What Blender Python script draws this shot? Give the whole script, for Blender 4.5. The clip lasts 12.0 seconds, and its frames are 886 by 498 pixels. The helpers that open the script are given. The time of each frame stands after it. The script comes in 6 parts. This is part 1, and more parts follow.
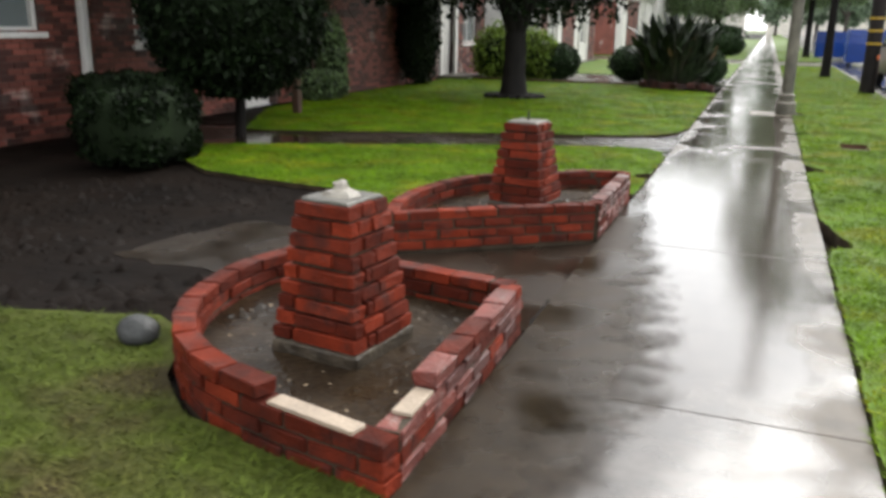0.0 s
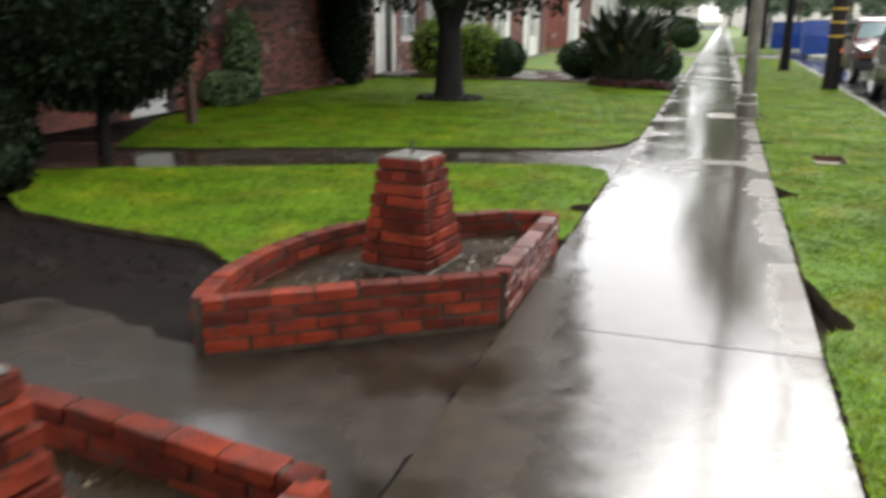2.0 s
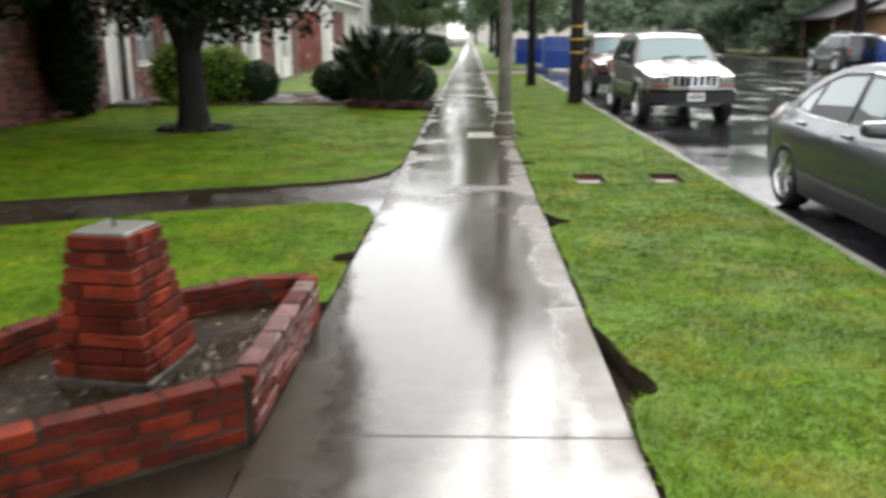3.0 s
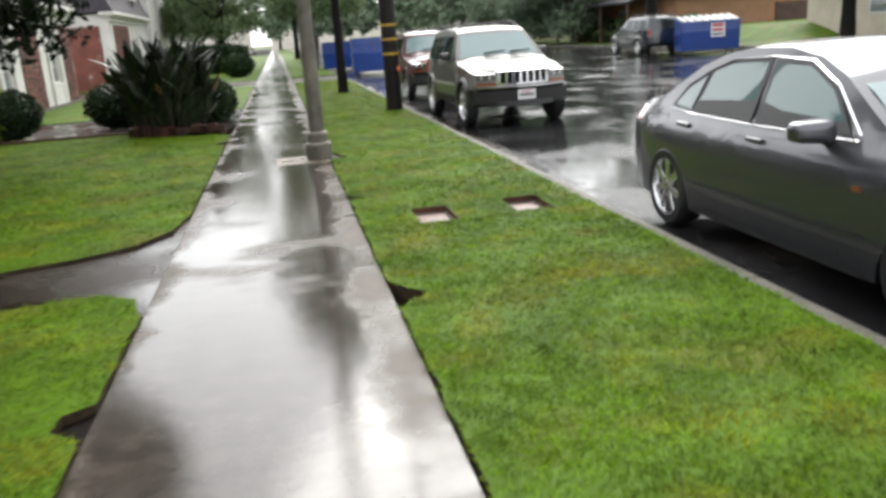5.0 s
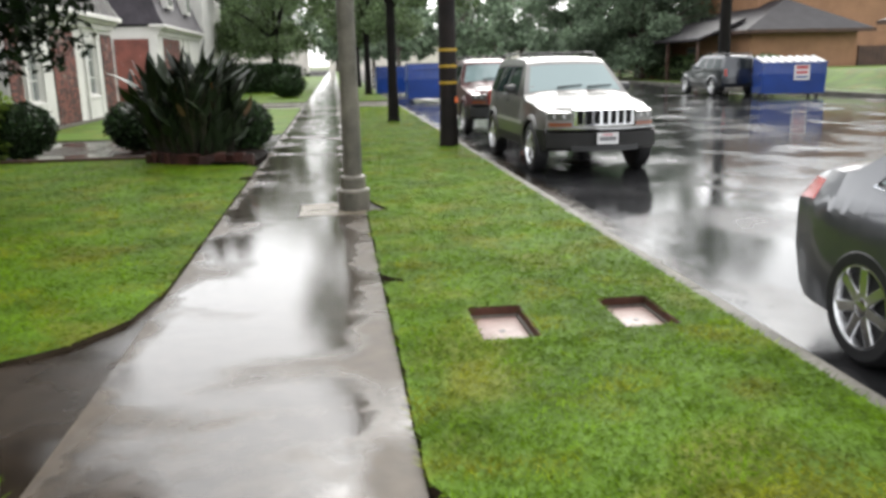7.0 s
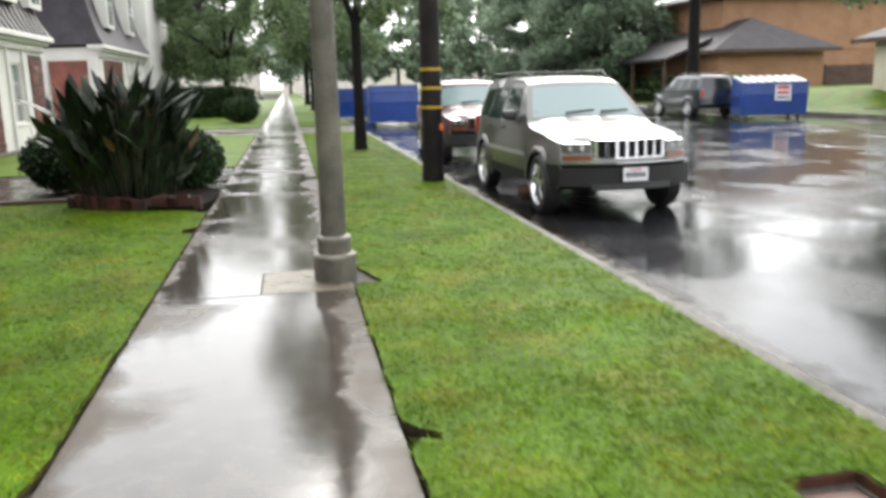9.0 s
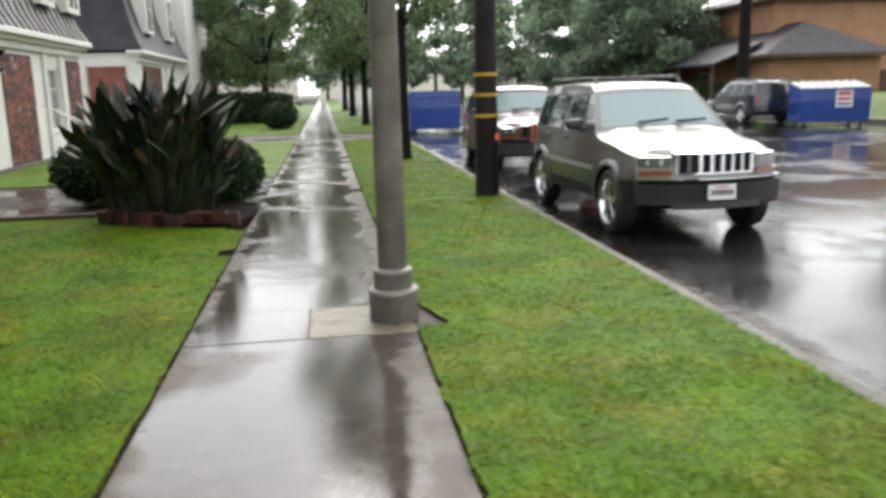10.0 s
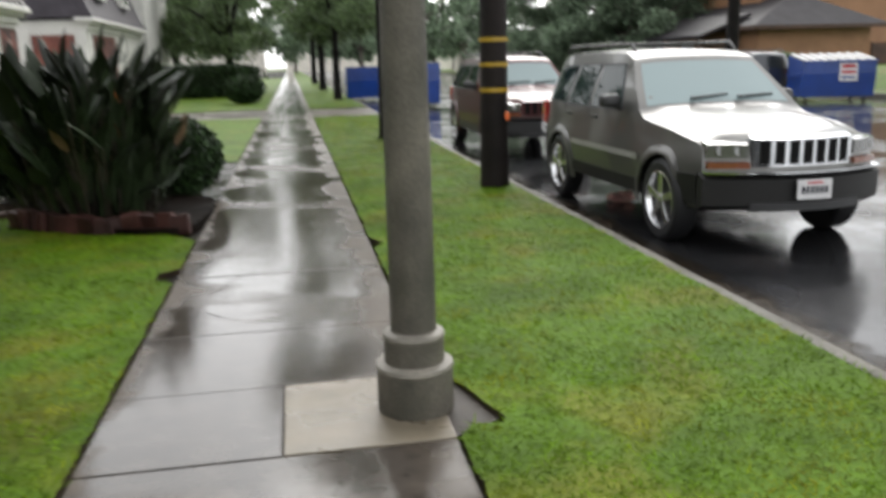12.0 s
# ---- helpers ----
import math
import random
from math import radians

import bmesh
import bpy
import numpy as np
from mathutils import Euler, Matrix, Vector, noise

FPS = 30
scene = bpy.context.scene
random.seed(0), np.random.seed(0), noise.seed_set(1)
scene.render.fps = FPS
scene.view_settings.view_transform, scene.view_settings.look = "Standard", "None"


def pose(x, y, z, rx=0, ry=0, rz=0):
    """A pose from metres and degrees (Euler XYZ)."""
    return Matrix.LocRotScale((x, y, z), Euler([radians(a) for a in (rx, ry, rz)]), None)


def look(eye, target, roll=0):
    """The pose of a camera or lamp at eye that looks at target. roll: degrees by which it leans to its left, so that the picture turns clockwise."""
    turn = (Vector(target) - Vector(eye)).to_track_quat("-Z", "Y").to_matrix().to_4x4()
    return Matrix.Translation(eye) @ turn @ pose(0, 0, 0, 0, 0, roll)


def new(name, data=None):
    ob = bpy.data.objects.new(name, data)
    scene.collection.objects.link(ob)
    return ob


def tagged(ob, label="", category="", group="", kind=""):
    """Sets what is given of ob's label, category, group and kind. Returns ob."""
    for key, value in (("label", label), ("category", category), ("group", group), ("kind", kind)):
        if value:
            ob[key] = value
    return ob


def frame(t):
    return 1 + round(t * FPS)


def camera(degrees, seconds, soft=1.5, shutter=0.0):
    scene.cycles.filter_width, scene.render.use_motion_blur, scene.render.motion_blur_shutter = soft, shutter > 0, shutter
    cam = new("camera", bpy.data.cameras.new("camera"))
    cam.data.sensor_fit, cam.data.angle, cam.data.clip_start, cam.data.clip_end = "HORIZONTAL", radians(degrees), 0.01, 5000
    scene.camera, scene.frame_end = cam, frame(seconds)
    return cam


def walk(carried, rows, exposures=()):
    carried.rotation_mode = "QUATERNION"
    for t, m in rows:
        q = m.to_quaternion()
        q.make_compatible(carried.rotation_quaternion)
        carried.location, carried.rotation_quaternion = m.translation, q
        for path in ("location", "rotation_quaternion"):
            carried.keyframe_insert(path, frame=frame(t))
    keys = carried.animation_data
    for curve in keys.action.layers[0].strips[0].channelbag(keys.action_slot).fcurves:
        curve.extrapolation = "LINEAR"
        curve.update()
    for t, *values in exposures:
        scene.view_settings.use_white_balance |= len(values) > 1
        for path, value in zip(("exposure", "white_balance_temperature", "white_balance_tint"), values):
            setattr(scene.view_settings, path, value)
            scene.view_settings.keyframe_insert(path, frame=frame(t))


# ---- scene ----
cam = camera(57.3, 12.0, 3.3, 0.5)
PATH = [
    (0, (0.96, 0.346, 1.455), (0.268, 2.144, 0.919), 0.9),
    (0.5, (0.953, 0.763, 1.458), (0.277, 2.535, 0.824), 1.3),
    (1, (0.925, 1.227, 1.464), (0.213, 2.973, 0.798), -0.2),
    (1.5, (0.952, 1.698, 1.461), (0.197, 3.45, 0.861), 1.5),
    (2, (0.897, 2.155, 1.486), (0.292, 3.98, 0.935), 0.5),
    (2.5, (0.843, 2.587, 1.505), (0.454, 4.495, 1.047), -1.0),
    (3, (0.825, 3.047, 1.523), (0.759, 4.981, 1.015), -0.3),
    (3.2, (0.803, 3.271, 1.518), (0.825, 5.208, 1.022), -0.6),
    (4.8, (0.903, 4.892, 1.497), (1.184, 6.799, 0.964), -2.9),
    (5, (0.96, 5.114, 1.519), (1.306, 7.015, 1.002), -4.0),
    (5.5, (1.112, 5.654, 1.533), (1.521, 7.536, 0.994), -0.8),
    (6, (1.118, 6.21, 1.548), (1.52, 8.112, 1.08), -2.5),
    (6.5, (1.167, 6.766, 1.566), (1.381, 8.713, 1.164), -2.7),
    (7, (1.219, 7.342, 1.51), (1.463, 9.276, 1.061), -1.3),
    (7.2, (1.202, 7.55, 1.495), (1.473, 9.478, 1.038), -1.2),
    (8.8, (1.073, 9.369, 1.525), (1.465, 11.274, 1.059), -1.4),
    (9, (1.067, 9.619, 1.514), (1.421, 11.546, 1.113), -1.6),
    (9.5, (1.064, 10.113, 1.528), (1.405, 12.049, 1.163), 0.8),
    (10, (0.958, 10.614, 1.533), (1.23, 12.557, 1.147), -1.6),
    (10.5, (0.913, 11.157, 1.505), (1.047, 13.107, 1.079), -4.1),
    (11, (0.851, 11.673, 1.519), (0.943, 13.648, 1.216), -3.7),
    (11.5, (0.872, 12.167, 1.486), (1.038, 14.137, 1.181), -3.4),
    (12, (0.91, 12.673, 1.483), (1.251, 14.592, 1.034), -1.5),
]
walk(cam, [(t, look(eye, target, roll)) for t, eye, target, roll in PATH], [(0.0, 1.62), (0.5, 1.78), (1.5, 1.74), (3.2, 1.55), (5.5, 1.45), (6.5, 1.68), (7.0, 1.54), (9.0, 1.72), (10.0, 1.46), (11.0, 1.56), (12.0, 1.20)])

# ---- light ----
world = bpy.data.worlds.new("world")
scene.world = world
world.use_nodes = True
wn, wl = world.node_tree.nodes, world.node_tree.links
sky = wn.new("ShaderNodeTexSky")
sky.sky_type = "NISHITA"
sky.sun_disc = False
sky.sun_elevation, sky.sun_rotation = radians(40), radians(12)
sky.air_density, sky.dust_density, sky.ozone_density = 1.0, 2.5, 1.0
cloud = wn.new("ShaderNodeHueSaturation")
cloud.inputs["Saturation"].default_value = 0.12
wl.new(sky.outputs[0], cloud.inputs["Color"])
layer = wn.new("ShaderNodeMix")  # a closed sheet of rain cloud evens the sky out
layer.data_type = "RGBA"
layer.inputs["Factor"].default_value = 0.6
layer.inputs["B"].default_value = (6.3, 6.4, 6.5, 1)
wl.new(cloud.outputs[0], layer.inputs["A"])
wl.new(layer.outputs["Result"], wn["Background"].inputs["Color"])
wn["Background"].inputs["Strength"].default_value = 0.15

sun = new("sun", bpy.data.lights.new("sun", "SUN"))
sun.data.energy, sun.data.angle, sun.data.color = 0.95, radians(45), (1.0, 0.97, 0.92)
sun.matrix_world = look((0, 0, 30), (-6, -15, 16))

# ---- materials ----
def material(name, color, rough=0.6, vary=0.25, scale=6.0, fine=60.0, bump=0.3, bump_scale=40.0, metal=0.0,
             second=None, patch=0.5, coat=0.0, spec=0.5, per_object=0.0, island=0.0, rough_vary=0.0, local=False, through_light=0.0):
    """A procedural surface: two scales of noise over a base colour, relief from a third."""
    m = bpy.data.materials.new(name)
    m.use_nodes = True
    n, l = m.node_tree.nodes, m.node_tree.links
    b = n["Principled BSDF"]
    if local:
        src = n.new("ShaderNodeTexCoord").outputs["Object"]
    else:
        src = n.new("ShaderNodeNewGeometry").outputs["Position"]

    def tex(s, detail=4.0):
        t = n.new("ShaderNodeTexNoise")
        t.inputs["Scale"].default_value, t.inputs["Detail"].default_value = s, detail
        l.new(src, t.inputs["Vector"])
        return t.outputs["Fac"]

    def mul(col, fac, amount):
        mr = n.new("ShaderNodeMapRange")
        mr.inputs["From Min"].default_value, mr.inputs["From Max"].default_value = 0.3, 0.7
        mr.inputs["To Min"].default_value, mr.inputs["To Max"].default_value = 1 - amount, 1 + amount
        l.new(fac, mr.inputs["Value"])
        mx = n.new("ShaderNodeMix")
        mx.data_type, mx.blend_type = "RGBA", "MULTIPLY"
        mx.inputs["Factor"].default_value = 1.0
        l.new(col, mx.inputs["A"])
        l.new(mr.outputs[0], mx.inputs["B"])
        return mx.outputs["Result"]

    rgb = n.new("ShaderNodeRGB")
    rgb.outputs[0].default_value = (*color, 1)
    col = rgb.outputs[0]
    if second:
        ramp = n.new("ShaderNodeValToRGB")
        ramp.color_ramp.elements[0].position, ramp.color_ramp.elements[1].position = patch - 0.06, patch + 0.06
        ramp.color_ramp.elements[0].color, ramp.color_ramp.elements[1].color = (*color, 1), (*second, 1)
        l.new(tex(scale), ramp.inputs[0])
        col = ramp.outputs[0]
    col = mul(col, tex(scale * 0.7 + 0.31, 3.0), vary)
    col = mul(col, tex(fine, 2.0), vary * 0.7)
    if per_object:
        col = mul(col, n.new("ShaderNodeObjectInfo").outputs["Random"], per_object)
    if island:
        col = mul(col, n.new("ShaderNodeNewGeometry").outputs["Random Per Island"], island)
    l.new(col, b.inputs["Base Color"])
    b.inputs["Roughness"].default_value, b.inputs["Metallic"].default_value = rough, metal
    b.inputs["Coat Weight"].default_value, b.inputs["Specular IOR Level"].default_value = coat, spec
    b.inputs["Coat Roughness"].default_value = 0.05
    if rough_vary:
        mr = n.new("ShaderNodeMapRange")
        mr.inputs["From Min"].default_value, mr.inputs["From Max"].default_value = 0.38, 0.62
        mr.inputs["To Min"].default_value, mr.inputs["To Max"].default_value = rough, min(1.0, rough + rough_vary)
        l.new(tex(scale * 0.5 + 0.17, 3.0), mr.inputs["Value"])
        l.new(mr.outputs[0], b.inputs["Roughness"])
    if bump:
        bp = n.new("ShaderNodeBump")
        bp.inputs["Strength"].default_value, bp.inputs["Distance"].default_value = bump, 0.01
        l.new(tex(bump_scale, 5.0), bp.inputs["Height"])
        l.new(bp.outputs[0], b.inputs["Normal"])
    if through_light:
        thin = n.new("ShaderNodeBsdfTranslucent")
        l.new(col, thin.inputs["Color"])
        mix = n.new("ShaderNodeMixShader")
        mix.inputs[0].default_value = through_light
        l.new(b.outputs[0], mix.inputs[1])
        l.new(thin.outputs[0], mix.inputs[2])
        l.new(mix.outputs[0], n["Material Output"].inputs["Surface"])
    return m


def wet_paving(name, dry, wet, scale=0.9, film=0.05, damp=0.42, level=0.5, stretch=(1, 1, 1), grit=180.0, ior=1.5, drains=()):
    """Paving in rain: a smooth film of water where it stands, damp and rough elsewhere."""
    m = bpy.data.materials.new(name)
    m.use_nodes = True
    n, l = m.node_tree.nodes, m.node_tree.links
    b = n["Principled BSDF"]
    geo = n.new("ShaderNodeNewGeometry").outputs["Position"]
    mp = n.new("ShaderNodeMapping")
    mp.inputs["Scale"].default_value = stretch
    l.new(geo, mp.inputs["Vector"])

    def tex(s, detail, vec):
        t = n.new("ShaderNodeTexNoise")
        t.inputs["Scale"].default_value, t.inputs["Detail"].default_value = s, detail
        l.new(vec, t.inputs["Vector"])
        return t.outputs["Fac"]

    pool = n.new("ShaderNodeMapRange")
    pool.inputs["From Min"].default_value, pool.inputs["From Max"].default_value = level - 0.09, level + 0.09
    wet_map = tex(scale, 4.0, mp.outputs[0])
    if drains:
        # water runs off towards one edge, and lies less deep past a certain distance
        xyz = n.new("ShaderNodeSeparateXYZ")
        l.new(geo, xyz.inputs[0])
        ragged = tex(3.5, 5.0, geo)
        for axis, a, b2, drop in drains:
            wob = n.new("ShaderNodeMath")
            wob.operation, wob.inputs[1].default_value = "MULTIPLY_ADD", (b2 - a) * 1.5
            l.new(ragged, wob.inputs[0])
            l.new(xyz.outputs[axis], wob.inputs[2])
            off = n.new("ShaderNodeMapRange")
            off.inputs["From Min"].default_value, off.inputs["From Max"].default_value = a + (b2 - a) * 0.75, b2 + (b2 - a) * 0.75
            off.inputs["To Min"].default_value, off.inputs["To Max"].default_value = 0.0, drop
            l.new(wob.outputs[0], off.inputs["Value"])
            less = n.new("ShaderNodeMath")
            less.operation = "SUBTRACT"
            l.new(wet_map, less.inputs[0])
            l.new(off.outputs[0], less.inputs[1])
            wet_map = less.outputs[0]
    l.new(wet_map, pool.inputs["Value"])
    col = n.new("ShaderNodeMix")
    col.data_type = "RGBA"
    col.inputs["A"].default_value, col.inputs["B"].default_value = (*dry, 1), (*wet, 1)
    l.new(pool.outputs[0], col.inputs["Factor"])
    spot = n.new("ShaderNodeMix")
    spot.data_type, spot.blend_type = "RGBA", "MULTIPLY"
    spot.inputs["Factor"].default_value = 1.0
    mr = n.new("ShaderNodeMapRange")
    mr.inputs["From Min"].default_value, mr.inputs["From Max"].default_value = 0.3, 0.7
    mr.inputs["To Min"].default_value, mr.inputs["To Max"].default_value = 0.7, 1.3
    l.new(tex(7.0, 6.0, geo), mr.inputs["Value"])
    l.new(col.outputs["Result"], spot.inputs["A"])
    l.new(mr.outputs[0], spot.inputs["B"])
    l.new(spot.outputs["Result"], b.inputs["Base Color"])
    ro = n.new("ShaderNodeMapRange")
    ro.inputs["To Min"].default_value, ro.inputs["To Max"].default_value = damp, film
    l.new(pool.outputs[0], ro.inputs["Value"])
    l.new(ro.outputs[0], b.inputs["Roughness"])
    b.inputs["IOR"].default_value = ior
    gloss = n.new("ShaderNodeMapRange")
    gloss.inputs["To Min"].default_value, gloss.inputs["To Max"].default_value = 0.2, 0.5
    l.new(pool.outputs[0], gloss.inputs["Value"])
    l.new(gloss.outputs[0], b.inputs["Specular IOR Level"])
    bs = n.new("ShaderNodeMapRange")
    bs.inputs["To Min"].default_value, bs.inputs["To Max"].default_value = 0.5, 0.06
    l.new(pool.outputs[0], bs.inputs["Value"])
    bp = n.new("ShaderNodeBump")
    bp.inputs["Distance"].default_value = 0.004
    l.new(bs.outputs[0], bp.inputs["Strength"])
    l.new(tex(grit, 3.0, geo), bp.inputs["Height"])
    wave = n.new("ShaderNodeBump")
    wave.inputs["Strength"].default_value, wave.inputs["Distance"].default_value = 0.10, 0.006
    l.new(tex(9.0, 3.0, geo), wave.inputs["Height"])
    l.new(bp.outputs[0], wave.inputs["Normal"])
    l.new(wave.outputs[0], b.inputs["Normal"])
    return m


def glass_mat(name, tint, rough=0.02, clear=0.35, gloss=0.6):
    m = bpy.data.materials.new(name)
    m.use_nodes = True
    b = m.node_tree.nodes["Principled BSDF"]
    b.inputs["Base Color"].default_value = (*tint, 1)
    b.inputs["Roughness"].default_value, b.inputs["IOR"].default_value = rough, 1.5
    b.inputs["Transmission Weight"].default_value = clear
    b.inputs["Coat Weight"].default_value, b.inputs["Coat Roughness"].default_value = gloss, 0.02
    return m


PAVE = wet_paving("wet_concrete", (0.062, 0.049, 0.036), (0.0468, 0.0398, 0.0335), 0.8, 0.055, 0.42, 0.33, (0.75, 1.35, 1), ior=1.5, drains=(("X", 0.16, 0.02, 0.16), ("X", 1.18, 1.36, 0.20), ("Y", 9.6, 10.8, 0.07)))
PAVE_PATCH = material("pale_concrete_patch", (0.136, 0.1136, 0.08), 0.22, 0.2, 8, 70, 0.3, 120, rough_vary=0.2)
PATHWAY = wet_paving("brown_wet_concrete", (0.0208, 0.015, 0.0104), (0.014, 0.0104, 0.00728), 0.9, 0.06, 0.35, 0.52, ior=1.38)
WASH = wet_paving("mud_wash_and_reflection", (0.0225, 0.0157, 0.00927), (0.0166, 0.0118, 0.00686), 0.9, 0.10, 0.36, 0.54, (1, 1, 1), 160, 1.33)
ASPHALT = wet_paving("wet_asphalt", (0.0208, 0.0208, 0.0224), (0.0144, 0.0144, 0.0152), 0.7, 0.09, 0.28, 0.43, (1.1, 0.8, 1), 90, 1.33)
KERB = material("kerb_concrete", (0.09975, 0.0931, 0.07885), 0.6, 0.35, 2, 30, 0.5, 90, spec=0.2)
JOINT = material("joint_dirt", (0.035, 0.03, 0.025), 0.7, 0.3)
GROUND = material("distant_ground", (0.10, 0.12, 0.06), 0.8, 0.3, 0.4, 6, spec=0.1)
MUD = material("wet_mud", (0.00546, 0.00357, 0.00252), 0.5, 0.35, 1.6, 14, 1.0, 9.0, rough_vary=0.35, spec=0.05)
SOIL = material("wet_planter_soil", (0.0194, 0.0122, 0.00632), 0.22, 0.45, 5, 40, 0.8, 30, rough_vary=0.4, spec=0.10)
TURF = material("turf", (0.054, 0.104, 0.004), 0.6, 0.28, 1.3, 24, 0.2, 60, second=(0.0875, 0.105, 0.007), patch=0.58, spec=0.06)
BLADE = material("grass_blade", (0.086, 0.154, 0.004), 0.6, 0.40, 1.9, 7, 0, second=(0.1505, 0.1652, 0.0084), patch=0.57, island=0.45, spec=0.06, through_light=0.3)
# Olive-brown wear, with the shade on this lawn also worked into the colours.
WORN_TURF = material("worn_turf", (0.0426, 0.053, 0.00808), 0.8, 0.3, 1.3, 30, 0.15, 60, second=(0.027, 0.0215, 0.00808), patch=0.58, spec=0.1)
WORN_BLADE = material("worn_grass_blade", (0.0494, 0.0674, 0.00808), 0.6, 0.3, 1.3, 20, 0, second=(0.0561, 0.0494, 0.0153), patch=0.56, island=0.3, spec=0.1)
EDGE = material("cut_turf_edge", (0.0322, 0.0231, 0.0147), 0.9, 0.4, 8, 50, 0.8, 60, spec=0.1)
BRICK = material("red_brick", (0.0929, 0.0116, 0.00361), 0.58, 0.34, 9, 90, 0.8, 60, per_object=0.36, rough_vary=0.3, second=(0.0522, 0.0109, 0.00636), patch=0.6, spec=0.16)
EDGE_BRICK = material("dark_edging_brick", (0.044, 0.016, 0.0128), 0.5, 0.4, 9, 90, 0.9, 60, per_object=0.4, spec=0.25)
BRICK_WORN = material("worn_brick", (0.0833, 0.0182, 0.0126), 0.38, 0.35, 11, 90, 0.9, 60, per_object=0.3, second=(0.116, 0.0656, 0.0555), patch=0.66, rough_vary=0.3, spec=0.4)
MORTAR = material("brick_mortar", (0.0358, 0.0261, 0.016), 0.8, 0.35, 14, 90, 0.9, 60, spec=0.25)
FOOTING = material("rough_footing_mortar", (0.0382, 0.0297, 0.0203), 0.5, 0.4, 16, 90, 1.0, 50, second=(0.0765, 0.063, 0.045), patch=0.6, spec=0.3)
PALE_MORTAR = material("pale_mortar_bed", (0.255, 0.2025, 0.15), 0.6, 0.2, 12, 80, 0.6, 60)
HOUSE_BRICK = material("house_brick", (0.104, 0.0306, 0.0214), 0.6, 0.3, 2, 30, 0.5, 50, island=0.6, second=(0.208, 0.165, 0.147), patch=0.66)
HOUSE_MORTAR = material("house_mortar", (0.0704, 0.0448, 0.0384), 0.85, 0.3, 6, 60, 0.6, 60)
WHITE = material("white_paint", (0.58, 0.565, 0.535), 0.5, 0.08, 2, 30, 0.15, 40)
CREAM = material("cream_stucco", (0.496, 0.44, 0.352), 0.7, 0.12, 2, 60, 0.5, 90)
TAN = material("tan_stucco", (0.27, 0.1425, 0.075), 0.7, 0.14, 1.5, 50, 0.5, 90)
SHINGLE = material("dark_shingle", (0.0272, 0.0232, 0.028), 0.65, 0.3, 2, 14, 0.7, 12, island=0.4, spec=0.25)
SHINGLE_SEAM = material("standing_seam_roof", (0.084, 0.0784, 0.0736), 0.6, 0.3, 2, 20, 0.4, 20, spec=0.25)
DARK_WOOD = material("dark_fence_wood", (0.0595, 0.028, 0.0175), 0.6, 0.35, 3, 40, 0.5, 40)
WINDOW = glass_mat("house_glass", (0.22, 0.25, 0.25))
CURTAIN = material("pale_curtain", (0.45, 0.45, 0.42), 0.8, 0.2, 5, 30, 0.3, 30)
POLE_CONC = material("lamp_post_concrete", (0.0962, 0.08584, 0.06512), 0.5, 0.4, 4, 90, 1.0, 140, second=(0.0629, 0.05772, 0.0407), patch=0.55)
POLE_RING = material("pale_concrete_ring", (0.176, 0.16, 0.132), 0.5, 0.25, 9, 90, 0.6, 90)
POLE_WOOD = material("creosoted_pole", (0.0104, 0.0072, 0.0064), 0.65, 0.45, 4, 60, 0.9, 50, spec=0.2)
GREY_MORTAR = material("grey_mortar_cap", (0.0591, 0.0551, 0.0428), 0.5, 0.3, 12, 80, 0.7, 60)
YELLOW = material("yellow_band", (0.36, 0.224, 0.012), 0.45, 0.12, 8, 60, 0.1)
ORANGE = material("orange_marker", (0.75, 0.16, 0.04), 0.45, 0.12, 8, 60, 0.1)
BARK = material("wet_bark", (0.006, 0.0048, 0.004), 0.7, 0.4, 5, 40, 1.0, 30, spec=0.15)
BARK_PALE = material("grey_bark", (0.075, 0.06, 0.05), 0.6, 0.4, 5, 40, 1.0, 30)
# Near-black green; the shade over the yard's plants is put into it.
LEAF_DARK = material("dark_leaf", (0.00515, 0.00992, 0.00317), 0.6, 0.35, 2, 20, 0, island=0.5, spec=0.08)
# Mid and far leaf greens are lightened to paint in the rain haze.
LEAF_MID = material("mid_leaf", (0.09775, 0.1445, 0.0595), 0.45, 0.3, 2, 20, 0, island=0.5, spec=0.35, through_light=0.35)
LEAF_FAR = material("haze_paled_leaf", (0.1568, 0.2137, 0.1377), 0.5, 0.25, 1, 10, 0, island=0.4, spec=0.35, through_light=0.4)
LEAF_YELLOW = material("yellow_green_leaf", (0.12, 0.176, 0.028), 0.5, 0.3, 3, 20, 0, island=0.4, spec=0.2, through_light=0.35)
LEAF_HEDGE = material("hedge_leaf", (0.01725, 0.036, 0.0105), 0.45, 0.3, 3, 20, 0, island=0.5, spec=0.2)
# Near-black body put in for the shade between the leaves.
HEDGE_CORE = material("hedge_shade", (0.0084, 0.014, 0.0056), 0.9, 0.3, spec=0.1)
PADDLE = material("paddle_leaf", (0.01152, 0.01872, 0.0072), 0.46, 0.3, 3, 30, 0.1, 40, per_object=0.5, spec=0.3)
PADDLE_DRY = material("dry_paddle_leaf", (0.112, 0.07, 0.035), 0.6, 0.3, 3, 30, 0.3, 40, per_object=0.3)
PADDLE_STEM = material("paddle_stem", (0.022, 0.017, 0.010), 0.5, 0.3, 3, 30, 0.3, 40, per_object=0.3)
FLOWER = material("orange_flower", (0.75, 0.20, 0.03), 0.5, 0.15)
BIN_BLUE = material("blue_bin_paint", (0.0032, 0.036, 0.208), 0.32, 0.15, 1.5, 20, 0.2, 20, coat=0.3)
LABEL_WHITE = material("label_white", (0.6, 0.592, 0.592), 0.5, 0.06)
LABEL_RED = material("label_red", (0.42, 0.03, 0.04), 0.5, 0.1)
